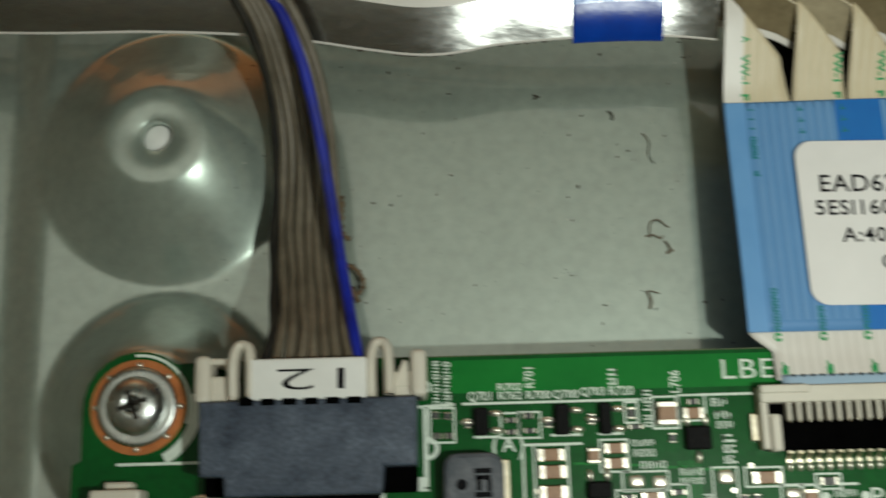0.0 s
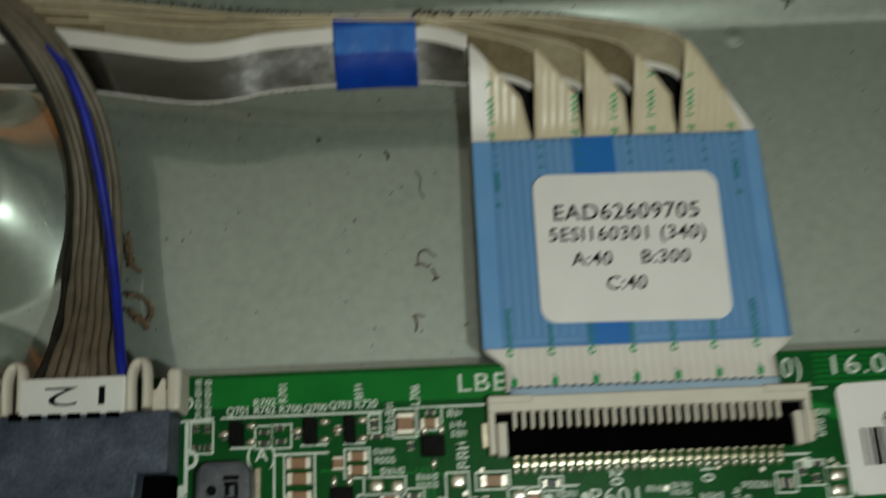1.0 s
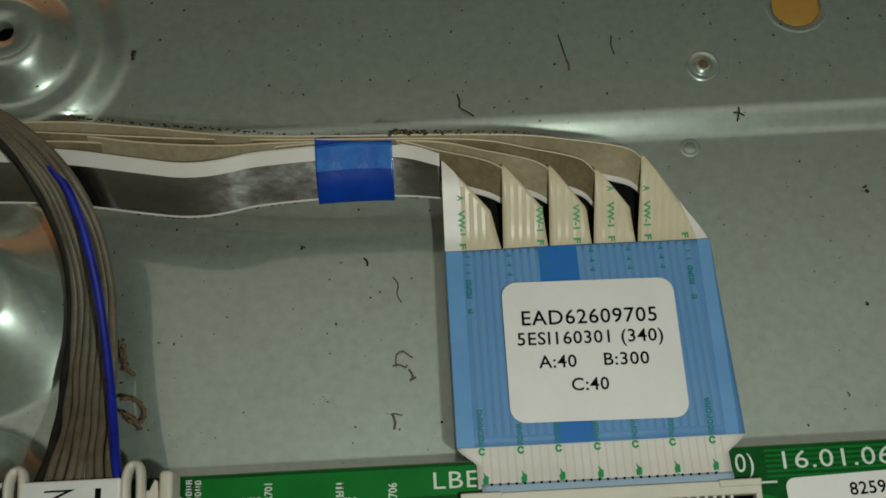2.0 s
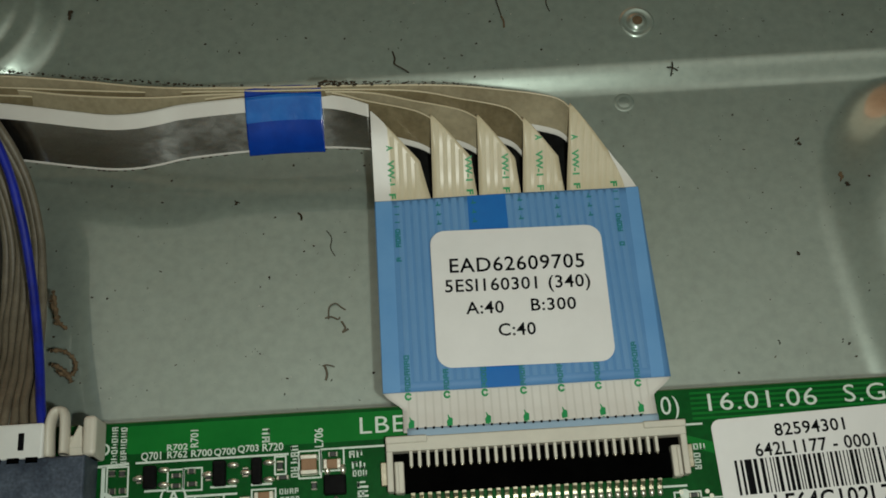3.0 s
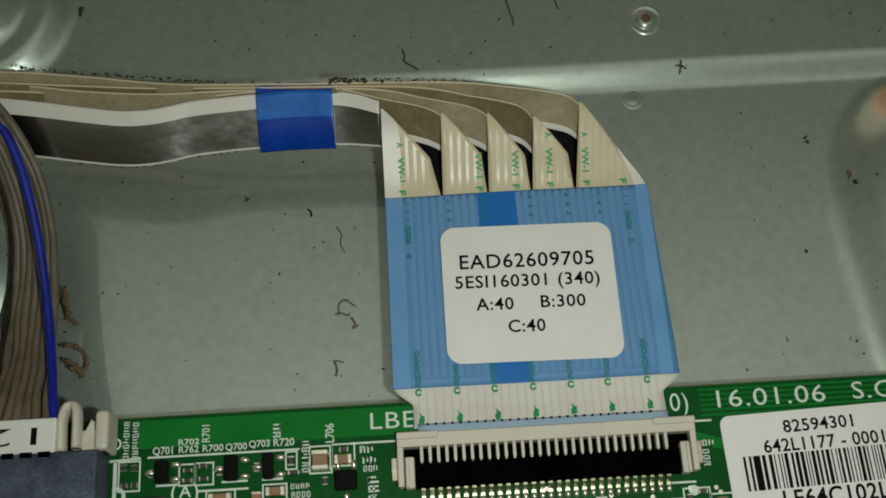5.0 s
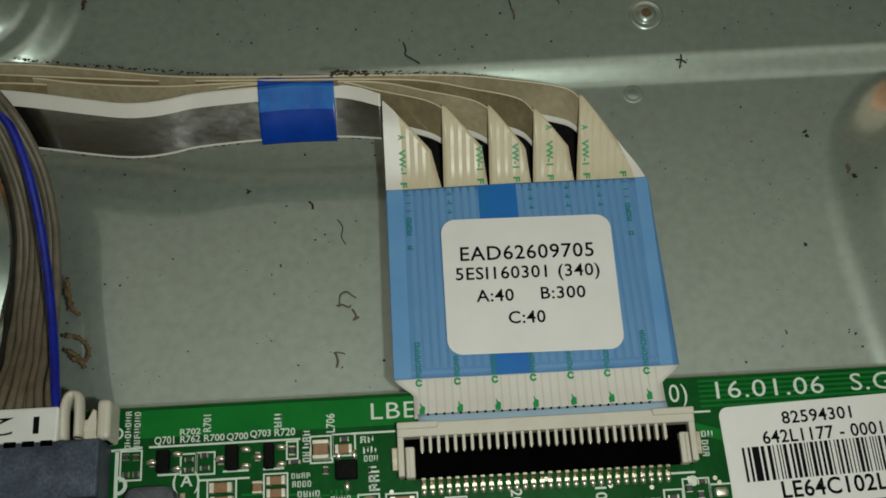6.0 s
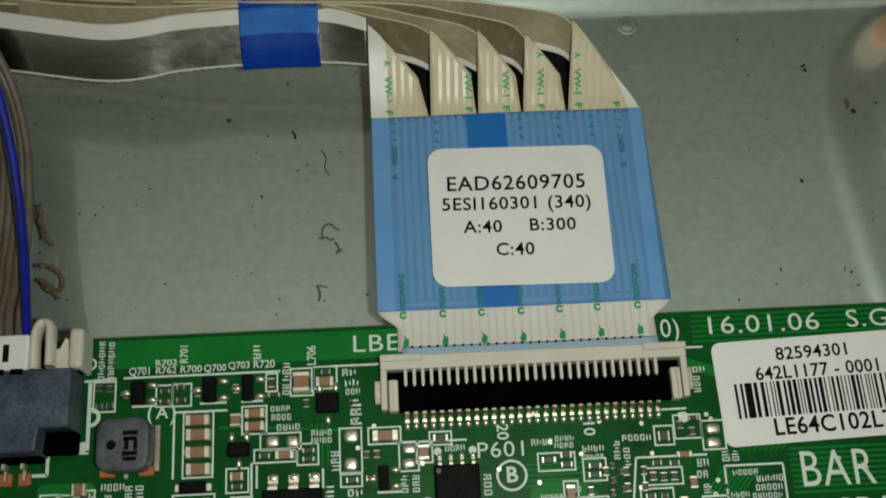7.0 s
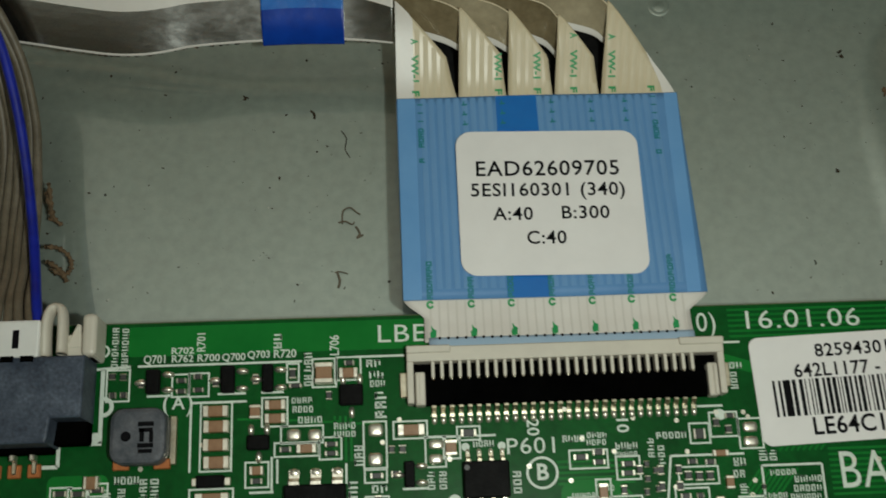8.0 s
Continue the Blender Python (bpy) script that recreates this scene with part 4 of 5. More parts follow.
def cable_ring(x, y, material):
    vs, fs = [], []
    for k in range(15):
        a = radians(20 + 320 * k / 14)
        vs += [on_cable(x + r * math.cos(a) * 0.9, y + r * math.sin(a), 0.17) for r in (0.22, 0.5)]
    fs = [(2 * k, 2 * k + 1, 2 * k + 3, 2 * k + 2) for k in range(14)]
    placed(new("green_ring", mesh_from("green_ring", vs, fs, material)), ffc)


for k in range(7):
    gx, gy = 0.2 + 4.6 * k, 9.1 + 0.05 * k
    flag = [(-0.3, 0.0), (0.34, 0.1), (0.4, 0.95), (0.05, 1.15), (-0.12, 1.5), (-0.2, 1.45), (-0.12, 0.95), (-0.34, 0.6)]
    placed(new("green_tick", mesh_from("green_tick", [on_cable(gx + u, gy + v, 0.17) for u, v in flag], [tuple(range(len(flag)))], green_ink)), ffc)
    patch("green_tail", gx - 0.1, 8.3, gx + 0.14, 9.25, 0.2, green_ink)
for k, gx in enumerate((0.0, 4.7, 9.3, 14.0, 18.6, 23.1, 27.9)):
    cable_ring(gx, 13.15, green_ink)
    cable_scrawl(gx, 13.75, 18.2 if k in (0, 6) else 16.6, teal_ink)
for gx, gy in ((-0.3, 30.6), (28.2, 31.0)):
    cable_scrawl(gx, gy + 2.2, gy + 4.8, teal_ink)
    cable_scrawl(gx, gy + 0.2, gy + 0.9, teal_ink)
    for j in range(3):
        patch("print_mark", gx - 0.32, gy + 5.6 + 1.1 * j, gx + 0.32, gy + 5.78 + 1.1 * j, 0.36, teal_ink, ny=1)
for gx in (5.0, 9.6, 15.6, 20.4, 24.6):
    for j in range(3):
        patch("print_mark", gx - 0.3, 35.6 + 1.3 * j, gx + 0.3, 35.85 + 1.3 * j, 0.36, teal_ink, ny=1, skew=0.15)
        patch("print_mark", gx - 0.08, 35.6 + 1.3 * j, gx + 0.08, 36.2 + 1.3 * j, 0.362, teal_ink, ny=1)

# folded strips: each rises from the slit end and turns back along a slant
# (left foot, right foot, shoulder inset, apex x, apex y, shoulder y)
STRIPS = ((-3.1, 4.35, 1.3, -3.0, 50.4, 44.2), (4.45, 10.35, 0.6, 4.75, 49.5, 44.2), (10.5, 16.05, 0.6, 10.75, 49.1, 43.8), (16.2, 21.75, 0.7, 16.7, 48.3, 43.6), (21.9, 31.15, 2.7, 22.9, 50.0, 43.0))
FOOT = 38.9


def strip_z(y, ya):
    return -0.85 + 4.2 * ease((y - 38.6) / (ya - 38.6))


def strip_edges(i, y):
    xl, xr, inset, xa, ya, yb = STRIPS[i]
    left = xl + (xa - xl) * (y - FOOT) / (ya - FOOT)
    if y < yb:
        t = (y - FOOT) / (yb - FOOT)
        right = xr - inset * (t ** 1.4 if i == 4 else t)
    else:
        right = xr - inset + (xa + 0.15 - xr + inset) * (y - yb) / (ya - yb)
    return left, right


def strip_point(i, x, y, lift):
    xl, xr, inset, xa, ya, yb = STRIPS[i]
    k = (x - xl) / (xr - xl)
    return (x, y, strip_z(y, ya) - 0.5 * k * (y - FOOT) / 11 + lift)


for i, (xl, xr, inset, xa, ya, yb) in enumerate(STRIPS):
    vs, fs = [], []
    nj, ni = 22, 8
    for j in range(nj + 1):
        y = FOOT + (ya - FOOT) * j / nj
        left, right = strip_edges(i, y)
        for k in range(ni + 1):
            vs.append(strip_point(i, left + (right - left) * k / ni, y, 0))
    for j in range(nj):
        for k in range(ni):
            a = j * (ni + 1) + k
            fs.append((a, a + 1, a + ni + 2, a + ni + 1))
    ob = placed(new("folded_strip", mesh_from("folded_strip", vs, fs, film_cream, True)), ffc)
    so = ob.modifiers.new("thickness", "SOLIDIFY")
    so.thickness, so.offset = 0.26 * MM, 0
    if i in (0, 4):
        vs, fs = [], []
        for j in range(15):
            y = 39.45 + ((ya if i == 0 else yb + 1.2) - 39.45) * j / 14
            left, right = strip_edges(i, y)
            a, b = (left, min(left + 2.1, right)) if i == 0 else (max(right - 1.5 * (1 - j / 14), left), right)
            vs += [strip_point(i, a, y, 0.2), strip_point(i, b, y, 0.2)]
        fs = [(2 * j, 2 * j + 1, 2 * j + 3, 2 * j + 2) for j in range(14)]
        placed(new("white_margin", mesh_from("white_margin", vs, fs, film_white, True)), ffc)["label"] = "white bare margin"
    # conductors as raised lines
    x = xl + (2.6 if i == 0 else 0.75)
    while x < xr - 0.5:
        run = []
        for j in range(30):
            y = 39.5 + 0.4 * j
            left, right = strip_edges(i, min(y, ya))
            if y < ya and x + (left - xl) + 0.35 < right:
                run.append((y, left - xl))
        if len(run) > 3:
            vs = [strip_point(i, x + dx + u, y, h) for y, dx in run for u, h in ((-0.36, 0.12), (-0.2, 0.18), (0.2, 0.18), (0.36, 0.12))]
            fs = [(j * 4 + q, j * 4 + q + 1, j * 4 + q + 5, j * 4 + q + 4) for j in range(len(run) - 1) for q in range(3)]
            placed(new("conductor_line", mesh_from("conductor_line", vs, fs, film_rib, True)), ffc)
        x += 1.02
    # green print that runs down each strip
    for gx in ((xl + 2.3,) if i == 0 else (xr - 1.05,) if i == 1 else (xr - 2.0,) if i == 2 else (xl + 2.3,) if i == 3 else (xl + 1.35, xr - 3.1)):
        for words, gy, long in (("A", 45.7, 0.7), ("VW-1", 42.7, 3.3), ("F", 40.0, 0.7)):
            left, right = strip_edges(i, min(gy + long / 2, ya))
            if gx + 0.1 < right:
                px, py, pz = strip_point(i, gx, gy, 0.25)
                ob = lettering(words, px - 14, py - 14, pz + 0.4, 0.8, green_ink, ffc, turn=-90, width=long, weight=0.05, name="green_letter")
                tilt = math.atan2(strip_point(i, gx, gy + 1, 0)[2] - strip_point(i, gx, gy - 1, 0)[2], 2.0)
                ob.matrix_basis = pose((px - 14) * MM, (py - 14) * MM, (pz + 0.4) * MM, math.degrees(tilt)) @ pose(0, 0, 0, 0, 0, -90)


# strips run on to the west as a stack standing on edge
def band(name, bottom, top, rows, materials, pick, label="", n=10, bow=0.0, thickness=0.16, parent=None):
    lo, hi = spline(bottom, n), spline(top, n)
    vs, fs = [], []
    for a, b in zip(lo, hi):
        for k in range(rows + 1):
            p = a.lerp(b, k / rows)
            p.y -= bow * math.sin(math.pi * k / rows)
            vs.append(tuple(p))
    for j in range(len(lo) - 1):
        for k in range(rows):
            a = j * (rows + 1) + k
            fs.append((a, a + rows + 1, a + rows + 2, a + 1))
    me = mesh_from(name, vs, fs, materials, True)
    for p in me.polygons:
        p.material_index = pick(p.index % rows)
    ob = placed(new(name, me), parent or ffc)
    so = ob.modifiers.new("thickness", "SOLIDIFY")
    so.thickness, so.offset = thickness * MM, 1
    if label:
        ob["label"] = label
    return ob


FRONT_LO = [(-118, 52, -0.8), (-82, 50.0, -0.6), (-66, 49.6, -0.5), (-53, 48.6, -0.4), (-42, 46.7, -0.4), (-37.5, 46.0, -0.4), (-34, 45.9, -0.4), (-31, 46.25, -0.4), (-28, 46.85, -0.4), (-24, 47.2, -0.4), (-19, 47.45, -0.4), (-14, 47.5, -0.4), (-8, 47.3, -0.4), (-3.2, 46.8, -0.4)]
FRONT_HI = [(-118, 58, 2.8), (-82, 56.2, 2.9), (-66, 56.2, 3.0), (-53, 55.2, 3.0), (-42, 53.2, 3.0), (-37.5, 52.4, 3.0), (-34, 52.3, 3.0), (-31, 52.65, 3.0), (-28, 53.2, 3.0), (-24, 53.5, 3.0), (-19, 53.75, 3.0), (-14, 53.9, 3.0), (-8, 53.5, 3.1), (-3.2, 51.6, 3.3)]
band("shielded_strip", FRONT_LO, FRONT_HI, 24, [foil, film_white], lambda k: 1 if k > 17 or k < 1 else 0, "foil-faced strip with a white upper margin", bow=0.25)
BACKS = (
    [(4.9, 49.2, 3.2), (2.5, 50.4, 3.5), (-3, 52.0, 3.5), (-10, 54.0, 3.4), (-22, 54.0, 3.3), (-32, 53.9, 3.2), (-40, 54.8, 3.2), (-53, 56.4, 3.2), (-66, 57.2, 3.2), (-82, 57.3, 3.2), (-118, 59, 3.2)],
    [(10.9, 48.8, 3.2), (8.5, 50.1, 3.5), (3, 51.6, 3.6), (-5, 53.5, 3.6), (-22, 54.3, 3.5), (-32, 55.0, 3.4), (-42, 56.0, 3.4), (-53, 57.4, 3.4), (-66, 58.2, 3.4), (-82, 58.3, 3.4), (-118, 60, 3.4)],
    [(16.8, 48.0, 3.2), (14.8, 49.9, 3.5), (9, 51.5, 3.7), (0, 53.4, 3.8), (-22, 54.6, 3.7), (-32, 55.6, 3.6), (-42, 56.9, 3.6), (-53, 58.3, 3.6), (-66, 59.2, 3.6), (-82, 59.3, 3.6), (-118, 61, 3.6)],
    [(22.9, 49.7, 3.3), (20.8, 51.1, 3.6), (14, 52.5, 3.8), (4, 53.8, 3.9), (-22, 55.0, 3.9), (-32, 56.3, 3.8), (-42, 57.7, 3.8), (-53, 59.3, 3.8), (-66, 60.0, 3.8), (-82, 60.0, 3.8), (-118, 62, 3.8)],
)
SKINS = (film_tan, film_beige, film_tan, film_beige)
for i, hi in enumerate(BACKS):
    hi = [(x, y + ((0.5 * math.sin(0.11 * x + 2.1 * i) - 0.15 * i) if k > 4 else 0), z + ((0.55 * math.sin(0.07 * x + 2.6 * i) - (0.9 if i in (0, 2) else 0)) if k > 4 else 0)) for k, (x, y, z) in enumerate(hi)]
    lo = [(x, y - (3.6 if k < 3 else 4.4), z - 5.2 + (1.4 if k < 3 else 0)) for k, (x, y, z) in enumerate(hi)]
    band("standing_strip", lo[::-1], hi[::-1], 36, [SKINS[i], film_white, film_cream], lambda k: 1 if k < 5 else 2 if k > 34 else 0, "tan strip standing on edge", bow=-0.25)
wrap_lo = [(-19.3, 47.1, -0.75), (-16, 47.2, -0.75), (-12.5, 47.2, -0.75), (-9.3, 47.1, -0.75)]
wrap_hi = [(-19.3, 53.5, 3.35), (-16, 53.75, 3.4), (-12.5, 53.75, 3.4), (-9.3, 53.45, 3.4)]
tape = thing("blue_tape_band", "glossy royal blue tape wrapped round the cable bundle", "tape", "", (-14.3, 47, -0.7))
band("tape_face", wrap_lo, wrap_hi, 18, [tape_blue, tape_light], lambda k: 1 if k > 11 else 0, "glossy blue tape, paler where it lies over white film", bow=1.1, parent=tape)
band("tape_top", wrap_hi, [(x, y + 1.0, z + 0.35) for x, y, z in wrap_hi], 4, [tape_blue], lambda k: 0, bow=0, parent=tape)

# Added black block; stands in for shade in the gaps between the strips.
foam = part("gap_shade_block", slab(rounded(0.5, 40.2, 26.0, 51.0, 1.0), -10.7, -3.2, 0.6), gap_shade)
tagged(foam, "black block added under the cable strips to darken their gaps like shade", "foam pad")

# printed paper label on the cable
sticker = thing("cable_label", "white rounded paper label with black printed part numbers", "label", "", (14.6, 25.2, 0))
mid = cable_z(25.2) + 0.78
bm = slab(rounded(3.75, 16.15, 25.55, 34.3, 1.9, 8), mid - 0.06, mid)
for v in bm.verts:
    t = (v.co.y / MM - 25.2) / 9.0
    v.co.y += -0.016 * (v.co.x - 14.6 * MM) + 0.0
    v.co.z += -0.32 * t * MM
stk = part("paper", bm, paper)
placed(stk, sticker)


def label_words(words, x, y, tall, width):
    t = (y - 25.2) / 9.0
    lettering(words, x - 14.6, y - 25.2, mid - 0.32 * t + 0.05, tall, ink_black, sticker, turn=-0.9, width=width, weight=0.03, spacing=1.08, name="printed_line")


label_words("EAD62609705", 14.5, 29.35, 1.85, 17.0)
label_words("5ESI160301 (340)", 14.4, 26.65, 1.6, 18.2)
label_words("A:40", 10.1, 23.7, 1.55, 4.7)
label_words("B:300", 18.55, 23.65, 1.55, 5.6)
label_words("C:40", 13.8, 20.65, 1.55, 4.6)

# ---- bar code label on the board ----
code = thing("barcode_label", "white rounded paper label with black bars and printed numbers", "label", "", (36.0, 8.1, 0.0), 1.9)
child("paper", part_mesh(slab(rounded(0, -12.3, 34, 0, 1.1, 6), 0.04, 0.14), paper), code)
lettering("82594301", 11.9, -1.95, 0.17, 1.45, ink_black, code, width=8.5, weight=0.035, spacing=1.06, name="printed_line")
lettering("642L1177 - 0001", 12.2, -4.15, 0.17, 1.5, ink_black, code, width=14.6, weight=0.035, spacing=1.06, name="printed_line")
lettering("LE64C102L7", 12.8, -10.5, 0.17, 1.9, ink_black, code, width=14.0, weight=0.05, spacing=1.06, name="printed_line")
bx = 2.0
br = random.Random(11)
while bx < 31.5:
    w = 0.85 if 2.8 < bx < 3.4 else br.choice((0.14, 0.14, 0.16, 0.3, 0.42))
    child("printed_bar", part_mesh(boxes((bx, -9.15, 0.15, bx + w, -5.05, 0.165)), ink_black), code)
    bx += w + br.choice((0.2, 0.22, 0.3, 0.38))

# ---- twelve-way plug, its header and its wires ----
plug = thing("wire_plug", "ivory wire plug with a dark navy shell, marked 12", "plug", "", (-48, 4, 0))
shell = [(-58.7, 7.5), (-58.5, 0.3), (-56.2, 0.2), (-56.0, -1.7), (-41.0, -1.7), (-40.8, -1.2), (-40.6, 0.9), (-37.4, 0.9), (-37.3, 7.6)]
placed(part("shell", slab(shell, 0.05, 5.2, 0.25), plastic_navy), plug)
placed(part("shell_step", boxes((-58.5, -1.5, 0.0, -37.4, 7.0, 2.4), bevel=0.2), plastic_black), plug)
placed(part("front_tray", boxes((-56.0, -2.3, 0, -41.2, -1.6, 2.2), bevel=0.2), plastic_black), plug)
placed(part("marked_bar", boxes((-53.8, 7.5, 1.0, -42.2, 11.6, 5.3), bevel=0.25, seg=2), plastic_tab), plug)
placed(part("end_block", boxes((-59.3, 7.4, 0.2, -55.3, 10.2, 3.9), bevel=0.3, seg=2), plastic_white), plug)
placed(part("end_post", boxes((-59.3, 7.4, 0.2, -57.7, 12.2, 4.8), bevel=0.55, seg=3), plastic_white), plug)
placed(part("end_block", boxes((-39.7, 7.6, 0.2, -36.4, 10.2, 3.9), bevel=0.3, seg=2), plastic_white), plug)
placed(part("end_wedge", slab([(-57.8, 11.3), (-56.4, 11.3), (-55.6, 8.2), (-55.3, 11.9), (-58.9, 12.0)], 0.4, 4.2, 0.2), plastic_white), plug)
placed(part("end_wedge", slab([(-39.9, 8.6), (-38.6, 11.4), (-38.2, 11.2), (-38.0, 8.6)], 0.4, 4.0, 0.2), plastic_white), plug)
for cx in (-54.6, -40.9):
    loop = spline([(cx - 0.9, 7.7, 4.6), (cx - 0.9, 11.2, 4.8), (cx - 0.6, 12.8, 4.7), (cx, 13.2, 4.6), (cx + 0.6, 12.8, 4.7), (cx + 0.85, 11.2, 4.8), (cx + 0.9, 7.9, 4.8)], 6)
    bm = bmesh.new()
    tube(bm, loop, 0.55, 10)
    for v in bm.verts:
        v.co.z = (v.co.z - 4.7 * MM) * 2.2 + 4.0 * MM
    placed(part("latch_loop", bm, plastic_white, smooth=True), plug)
placed(part("end_post", boxes((-37.9, 7.6, 0.2, -36.3, 12.3, 4.8), bevel=0.55, seg=3), plastic_white), plug)
lettering("12", 1.1, 5.6, 5.34, 2.1, ink_black, plug, turn=180, width=6.6, weight=-0.03, name="printed_number")
for k in range(6):
    cx = -54.0 + 2.12 * k
    placed(part("keyway", boxes((cx - 0.7, 7.0, 4.4, cx + 0.7, 7.75, 5.26)), plastic_black), plug)
    placed(part("contact_tail", boxes((cx - 0.28, -3.0, 0.1, cx + 0.28, -2.2, 1.5), bevel=0.14), solder), plug)
    placed(part("contact_foot", boxes((cx - 0.28, -4.3, 0.05, cx + 0.28, -2.9, 0.5), bevel=0.12), gold), plug)
    placed(part("copper_pad", boxes((cx - 0.75, -4.7, 0.01, cx + 0.75, -3.2, 0.3), bevel=0.12), copper), plug)

bundle = thing("wire_bundle", "bundle of dusty grey-brown wires with one blue wire", "wires", "", (-47, 12, 3))
# along y: west edge, east edge, and the heights of both
ROUTE = ((11.6, -53.2, -43.4, 3.0, 3.0), (15.0, -52.6, -44.0, 1.4, 1.4), (18.5, -52.9, -44.6, -2.0, -0.6), (22.5, -53.4, -45.1, -4.6, -2.0), (27, -53.7, -45.3, -6.2, -2.8), (32, -53.6, -45.3, -6.6, -2.6), (38, -53.5, -45.7, -5.6, -1.4), (44, -53.8, -47.2, -2.4, 1.2), (49.5, -55.4, -49.8, 2.6, 4.6), (54.5, -58.8, -54.2, 5.6, 6.2), (59, -64.2, -60.4, 6.0, 6.2), (63.5, -72, -69, 3.6, 3.8), (70, -92, -90, -1.8, -1.6), (76, -120, -118, -7.3, -7.0))
N_WIRE = 13
for w in range(N_WIRE):
    lane = w / 7 if w < 8 else (w - 8 + 0.5) / 5
    layer = 0.6 if w < 8 else -0.6
    pts = []
    for k, (y, a, b, za, zb) in enumerate(ROUTE):
        wob = rng.uniform(-0.16, 0.16) if 0 < k < 9 else 0
        zz = za + (zb - za) * lane + layer * (0.4 if k == 0 else 1.0) + (rng.uniform(-0.28, 0.28) if k else 0)
        pts.append((a + 0.6 + (b - a - 1.2) * lane + wob, y + (1.5 * (lane - 0.5) if k > 6 else 0), zz))
    bm = bmesh.new()
    tube(bm, spline(pts, 6), 0.55, 10)
    # west edge and lower layer are coloured near-black as shade between the wires
    placed(part("wire", bm, shade_dark if w in (0, 8, 9, 10, 11, 12) else wire_brown, bundle, "wire darkened as shade in the bundle" if w in (0, 8, 9, 10, 11, 12) else "", True), bundle)
bm = bmesh.new()
tube(bm, spline([(-43.0, 11.4, 3.4), (-43.6, 14.5, 2.8), (-44.3, 18.0, 1.6), (-45.0, 22.0, 0.8), (-45.7, 26.5, 0.6), (-46.4, 31.0, 0.9), (-47.2, 36.0, 1.8), (-48.1, 40.5, 3.0), (-49.3, 45, 4.2), (-51.4, 49.6, 5.2), (-55.4, 54.0, 5.6), (-62.6, 59, 5.4)], 8), 0.6, 10)
placed(part("wire", bm, wire_blue, bundle, "bright blue wire", True), bundle)
# frayed brown threads hanging from the bundle
for pts, fat in (([(-45.4, 31.0, -4.2), (-45.6, 29.6, -6.0), (-46.0, 28.6, -7.8), (-45.6, 27.8, -8.8), (-45.0, 27.4, -9.3)], 0.34),
                 ([(-46.0, 30.2, -5.4), (-45.9, 28.9, -7.4), (-46.2, 28.1, -8.8)], 0.42),
                 ([(-45.9, 23.6, -6.2), (-44.9, 23.9, -7.6), (-44.0, 23.4, -8.6), (-43.5, 22.4, -9.0), (-43.7, 21.4, -9.2), (-44.3, 20.9, -9.2)], 0.36),
                 ([(-45.8, 21.9, -6.8), (-45.0, 21.6, -8.2), (-44.4, 20.8, -9.2), (-44.1, 20.1, -9.6)], 0.40),
                 ([(-45.4, 21.2, -7.6), (-44.8, 20.9, -8.8), (-44.6, 21.3, -9.4)], 0.30)):
    bm = bmesh.new()
    path = spline(pts, 7)
    tube(bm, path, [fat * (0.75 + 0.3 * math.sin(2.3 * k) + 0.2 * math.sin(5.1 * k)) for k in range(len(path))], 7)
    placed(part("grimy_thread", bm, rust, bundle, "brown grimy thread end", True), bundle)

# ---- grit, lint and hairs on the steel ----


def flake(bm, x, y, r, g, squash=0.35):
    z = height(x, y)
    turn, ratio = g.uniform(0, 6.28), g.uniform(0.25, 0.85)
    made = bmesh.ops.create_icosphere(bm, subdivisions=1, radius=1)["verts"]
    for v in made:
        px, py = v.co.x * r * g.uniform(0.6, 1.2), v.co.y * r * ratio * g.uniform(0.6, 1.2)
        v.co = Vector((x + px * math.cos(turn) - py * math.sin(turn), y + px * math.sin(turn) + py * math.cos(turn), z + 0.03 + (v.co.z + 0.6) * r * squash)) * MM


def hair(pts, r, material, label):
    bm = bmesh.new()
    path = spline([(x, y, height(x, y) + 0.1 + h) for x, y, h in pts], 5)
    tube(bm, path, r, 6)
    tagged(part("lint_hair", bm, material, None, "", True), label, "lint", "hairs on the steel plate")


gr = random.Random(5)
bm = bmesh.new()
for k in range(950):
    flake(bm, gr.uniform(-60, 75), gr.choice((gr.uniform(13, 56), gr.uniform(60, 95))), gr.choice((0.05, 0.06, 0.07, 0.09, 0.12, 0.16, 0.24)), gr, 0.25)
tagged(part("grit", bm, dust), "fine dark grit scattered over the steel plate", "grit", kind="stuff")
bm = bmesh.new()
for k in range(60):
    flake(bm, gr.uniform(-58, 70), gr.uniform(13, 92), gr.uniform(0.06, 0.14), gr)
tagged(part("pale_lint", bm, lint), "tiny pale lint specks on the steel plate", "lint", kind="stuff")
bm = bmesh.new()
crest = spline([Vector(p) for p in BACKS[3]], 12)
for k in range(110):
    j = gr.randrange(42, 84)
    p = crest[j].lerp(crest[j + 1], gr.random())
    r = gr.choice((0.07, 0.1, 0.13, 0.22))
    made = bmesh.ops.create_icosphere(bm, subdivisions=1, radius=1)["verts"]
    ox, oy = gr.uniform(-0.3, 0.3), gr.uniform(-0.05, 0.35)
    for v in made:
        v.co = Vector((p.x + ox + v.co.x * r * gr.uniform(0.7, 1.6), p.y + oy + v.co.y * r * 0.6, p.z + v.co.z * r * 0.7)) * MM
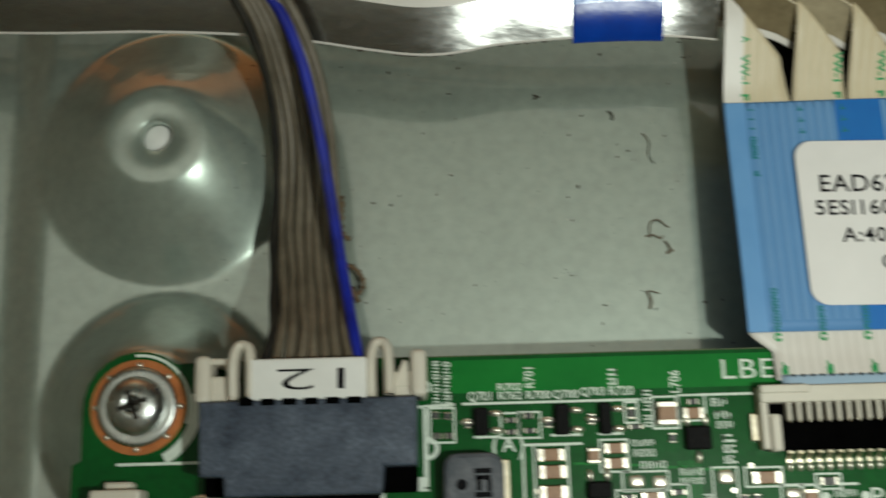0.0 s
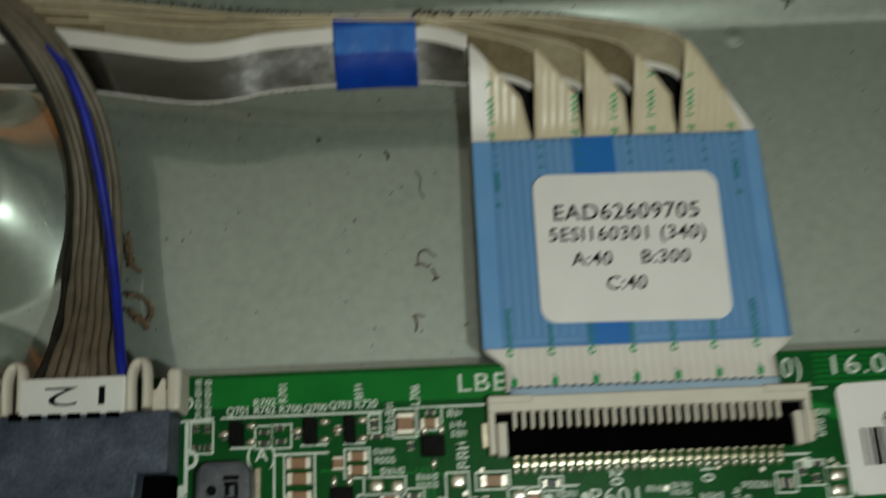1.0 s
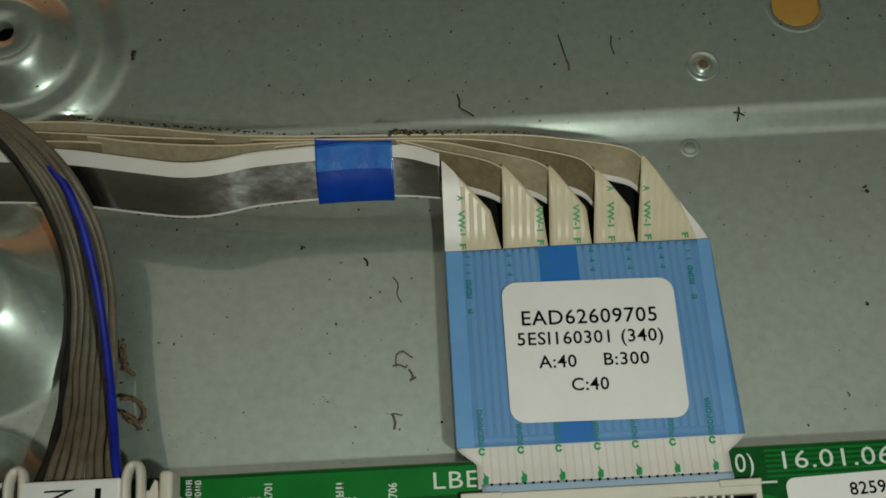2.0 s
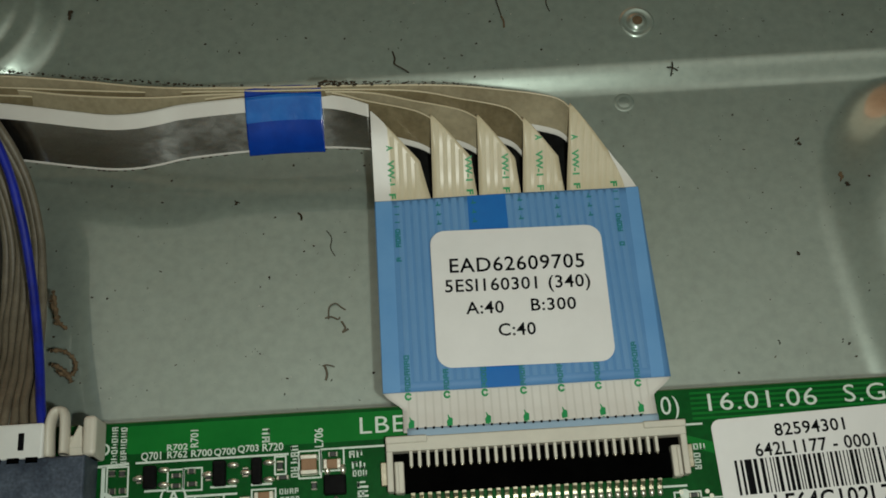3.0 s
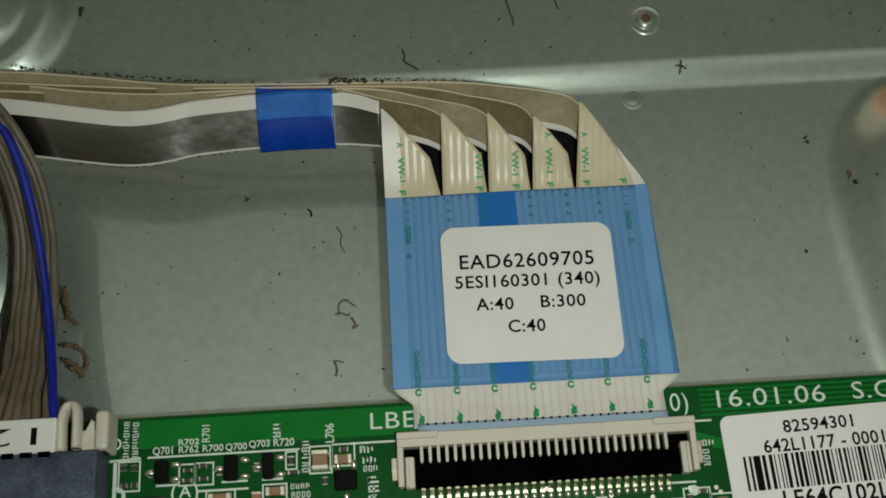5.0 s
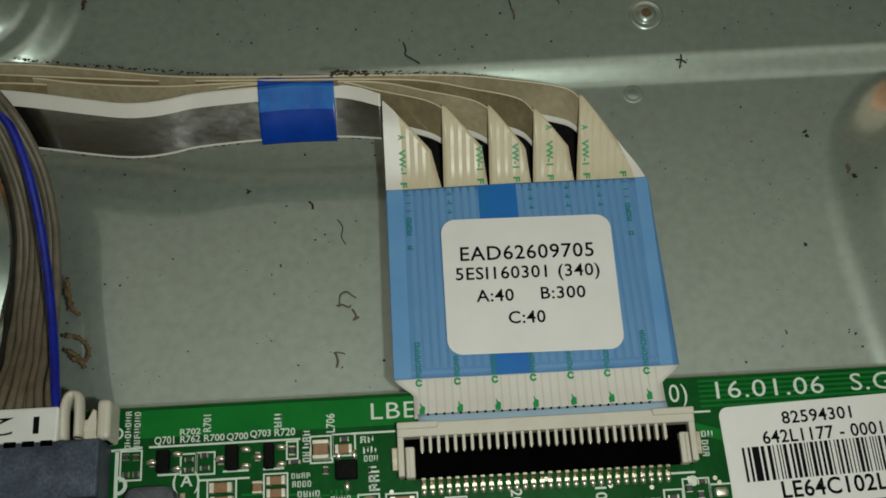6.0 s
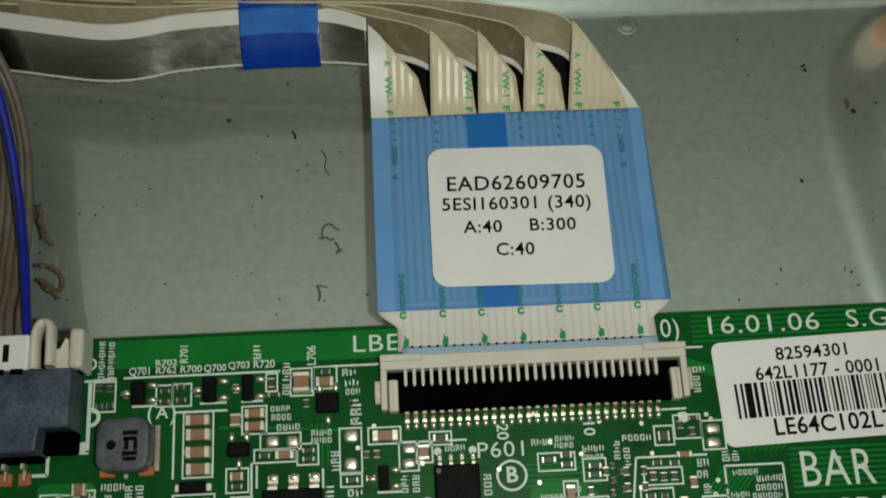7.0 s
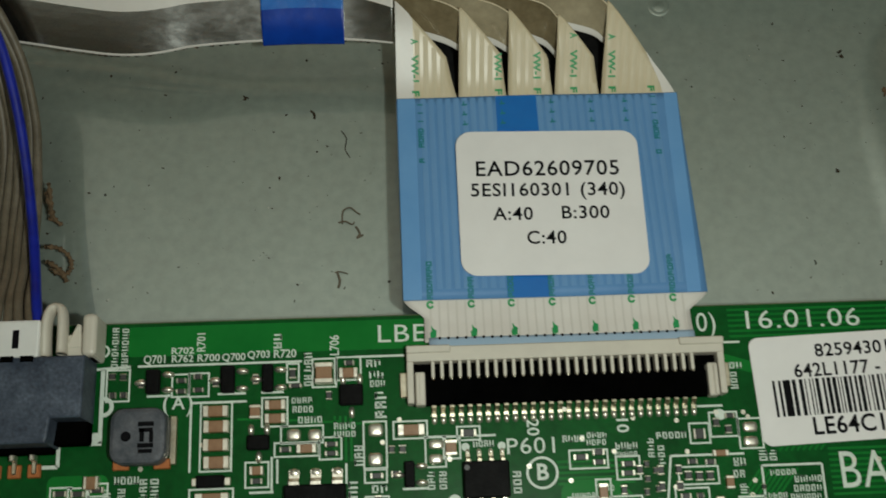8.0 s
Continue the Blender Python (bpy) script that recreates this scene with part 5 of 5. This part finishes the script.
for k in range(160):
    t = gr.random() ** 1.6
    x = -9.5 + 24 * t
    r = gr.choice((0.07, 0.09, 0.12, 0.17)) * (1.35 - t)
    base = min(crest, key=lambda q: abs(q.x - x))
    made = bmesh.ops.create_icosphere(bm, subdivisions=1, radius=1)["verts"]
    oy = gr.uniform(-0.1, 0.55) * (1.2 - t)
    for v in made:
        v.co = Vector((x + v.co.x * r * gr.uniform(0.8, 2.4), base.y + oy + v.co.y * r * 0.7, base.z + 0.05 + v.co.z * r * 0.7)) * MM
foot = spline([Vector(p) for p in FRONT_LO], 12)
for k in range(70):
    j = gr.randrange(20, 150)
    p = foot[j]
    r = gr.choice((0.1, 0.14, 0.22))
    made = bmesh.ops.create_icosphere(bm, subdivisions=1, radius=1)["verts"]
    ox = gr.uniform(-0.4, 0.4)
    for v in made:
        v.co = Vector((p.x + ox + v.co.x * r * gr.uniform(0.7, 1.8), p.y - 0.05 + v.co.y * r * 0.6, p.z + v.co.z * r * 0.7)) * MM
tagged(part("grime_line", bm, dust), "crusty dark grime caught along the cable edges", "grime", kind="stuff")
for x, y, r in ((56.8, 49.2, 0.62), (61.6, 42.8, 0.75), (62.0, 41.6, 0.5), (-47.4, 75.9, 0.85), (-13.9, 42.0, 0.4), (-18.4, 33.5, 0.28), (54.0, 32.3, 0.35), (49.3, 20.1, 0.3), (58.5, 19.3, 0.3), (57.8, 19.8, 0.25), (-22.7, 44.9, 0.6)):
    bm = bmesh.new()
    for k in range(4):
        flake(bm, x + gr.uniform(-0.4, 0.4) * r, y + gr.uniform(-0.9, 0.9) * r, r * gr.uniform(0.45, 0.8), gr, 0.5)
    tagged(part("grit_crumb", bm, rust if r == 0.75 else dust), "dark crumb of grit lying on the steel plate", "grit", "crumbs on the steel plate")
hair([(-10.9, 27.2, 0), (-10.0, 27.3, 0.1), (-9.2, 26.9, 0.1), (-8.9, 27.2, 0)], 0.11, faint_hair, "short curled brown hair on the steel plate")
hair([(-10.4, 27.0, 0), (-10.3, 28.6, 0.2), (-9.4, 29.1, 0.2), (-8.6, 28.5, 0.1), (-8.1, 28.2, 0)], 0.10, faint_hair, "short curled brown hair on the steel plate")
hair([(-8.7, 26.6, 0), (-8.2, 25.6, 0.2), (-8.6, 25.1, 0), (-7.8, 25.5, 0)], 0.14, faint_hair, "dark knotted wisp of lint on the steel plate")
hair([(-11.4, 20.6, 0), (-10.8, 20.7, 0.1), (-9.8, 20.4, 0.1)], 0.08, faint_hair, "short bent brown hair on the steel plate")
hair([(-11.1, 20.6, 0), (-10.8, 19.5, 0.2), (-11.0, 18.6, 0.1)], 0.15, faint_hair, "short bent brown hair on the steel plate")
hair([(-14.3, 42.7, 0), (-13.9, 42.3, 0.1), (-13.8, 41.8, 0)], 0.15, dust, "short bent brown hair on the steel plate")
hair([(-10.4, 39.8, 0), (-9.7, 38.6, 0.2), (-9.9, 37.2, 0.1), (-9.3, 36.0, 0)], 0.06, dust, "thin wavy brown hair on the steel plate")
hair([(0.0, 66.6, 0), (0.3, 65.2, 0.3), (0.2, 64.4, 0.3), (1.6, 63.4, 0.2), (2.2, 63.0, 0)], 0.12, dust, "dark wispy hair by the bend of the plate")
hair([(39.5, 61.6, 0), (40.2, 61.3, 0.5), (41.0, 61.1, 0)], 0.12, dust, "dark star-shaped tuft of lint on the bend")
hair([(40.3, 62.3, 0), (40.2, 61.4, 0.5), (40.0, 60.4, 0)], 0.1, dust, "dark star-shaped tuft of lint on the bend")
hair([(16.2, 71.6, 0), (16.5, 70.6, 0.2), (16.5, 69.6, 0)], 0.14, rust, "short brown fibre on the steel plate")
hair([(15.4, 75.6, 0), (15.8, 73.5, 0.2), (16.2, 71.8, 0)], 0.09, dust, "thin dark fibre on the steel plate")
hair([(23.2, 75.0, 0), (23.0, 73.2, 0.2), (23.4, 71.9, 0)], 0.08, dust, "thin dark fibre on the steel plate")
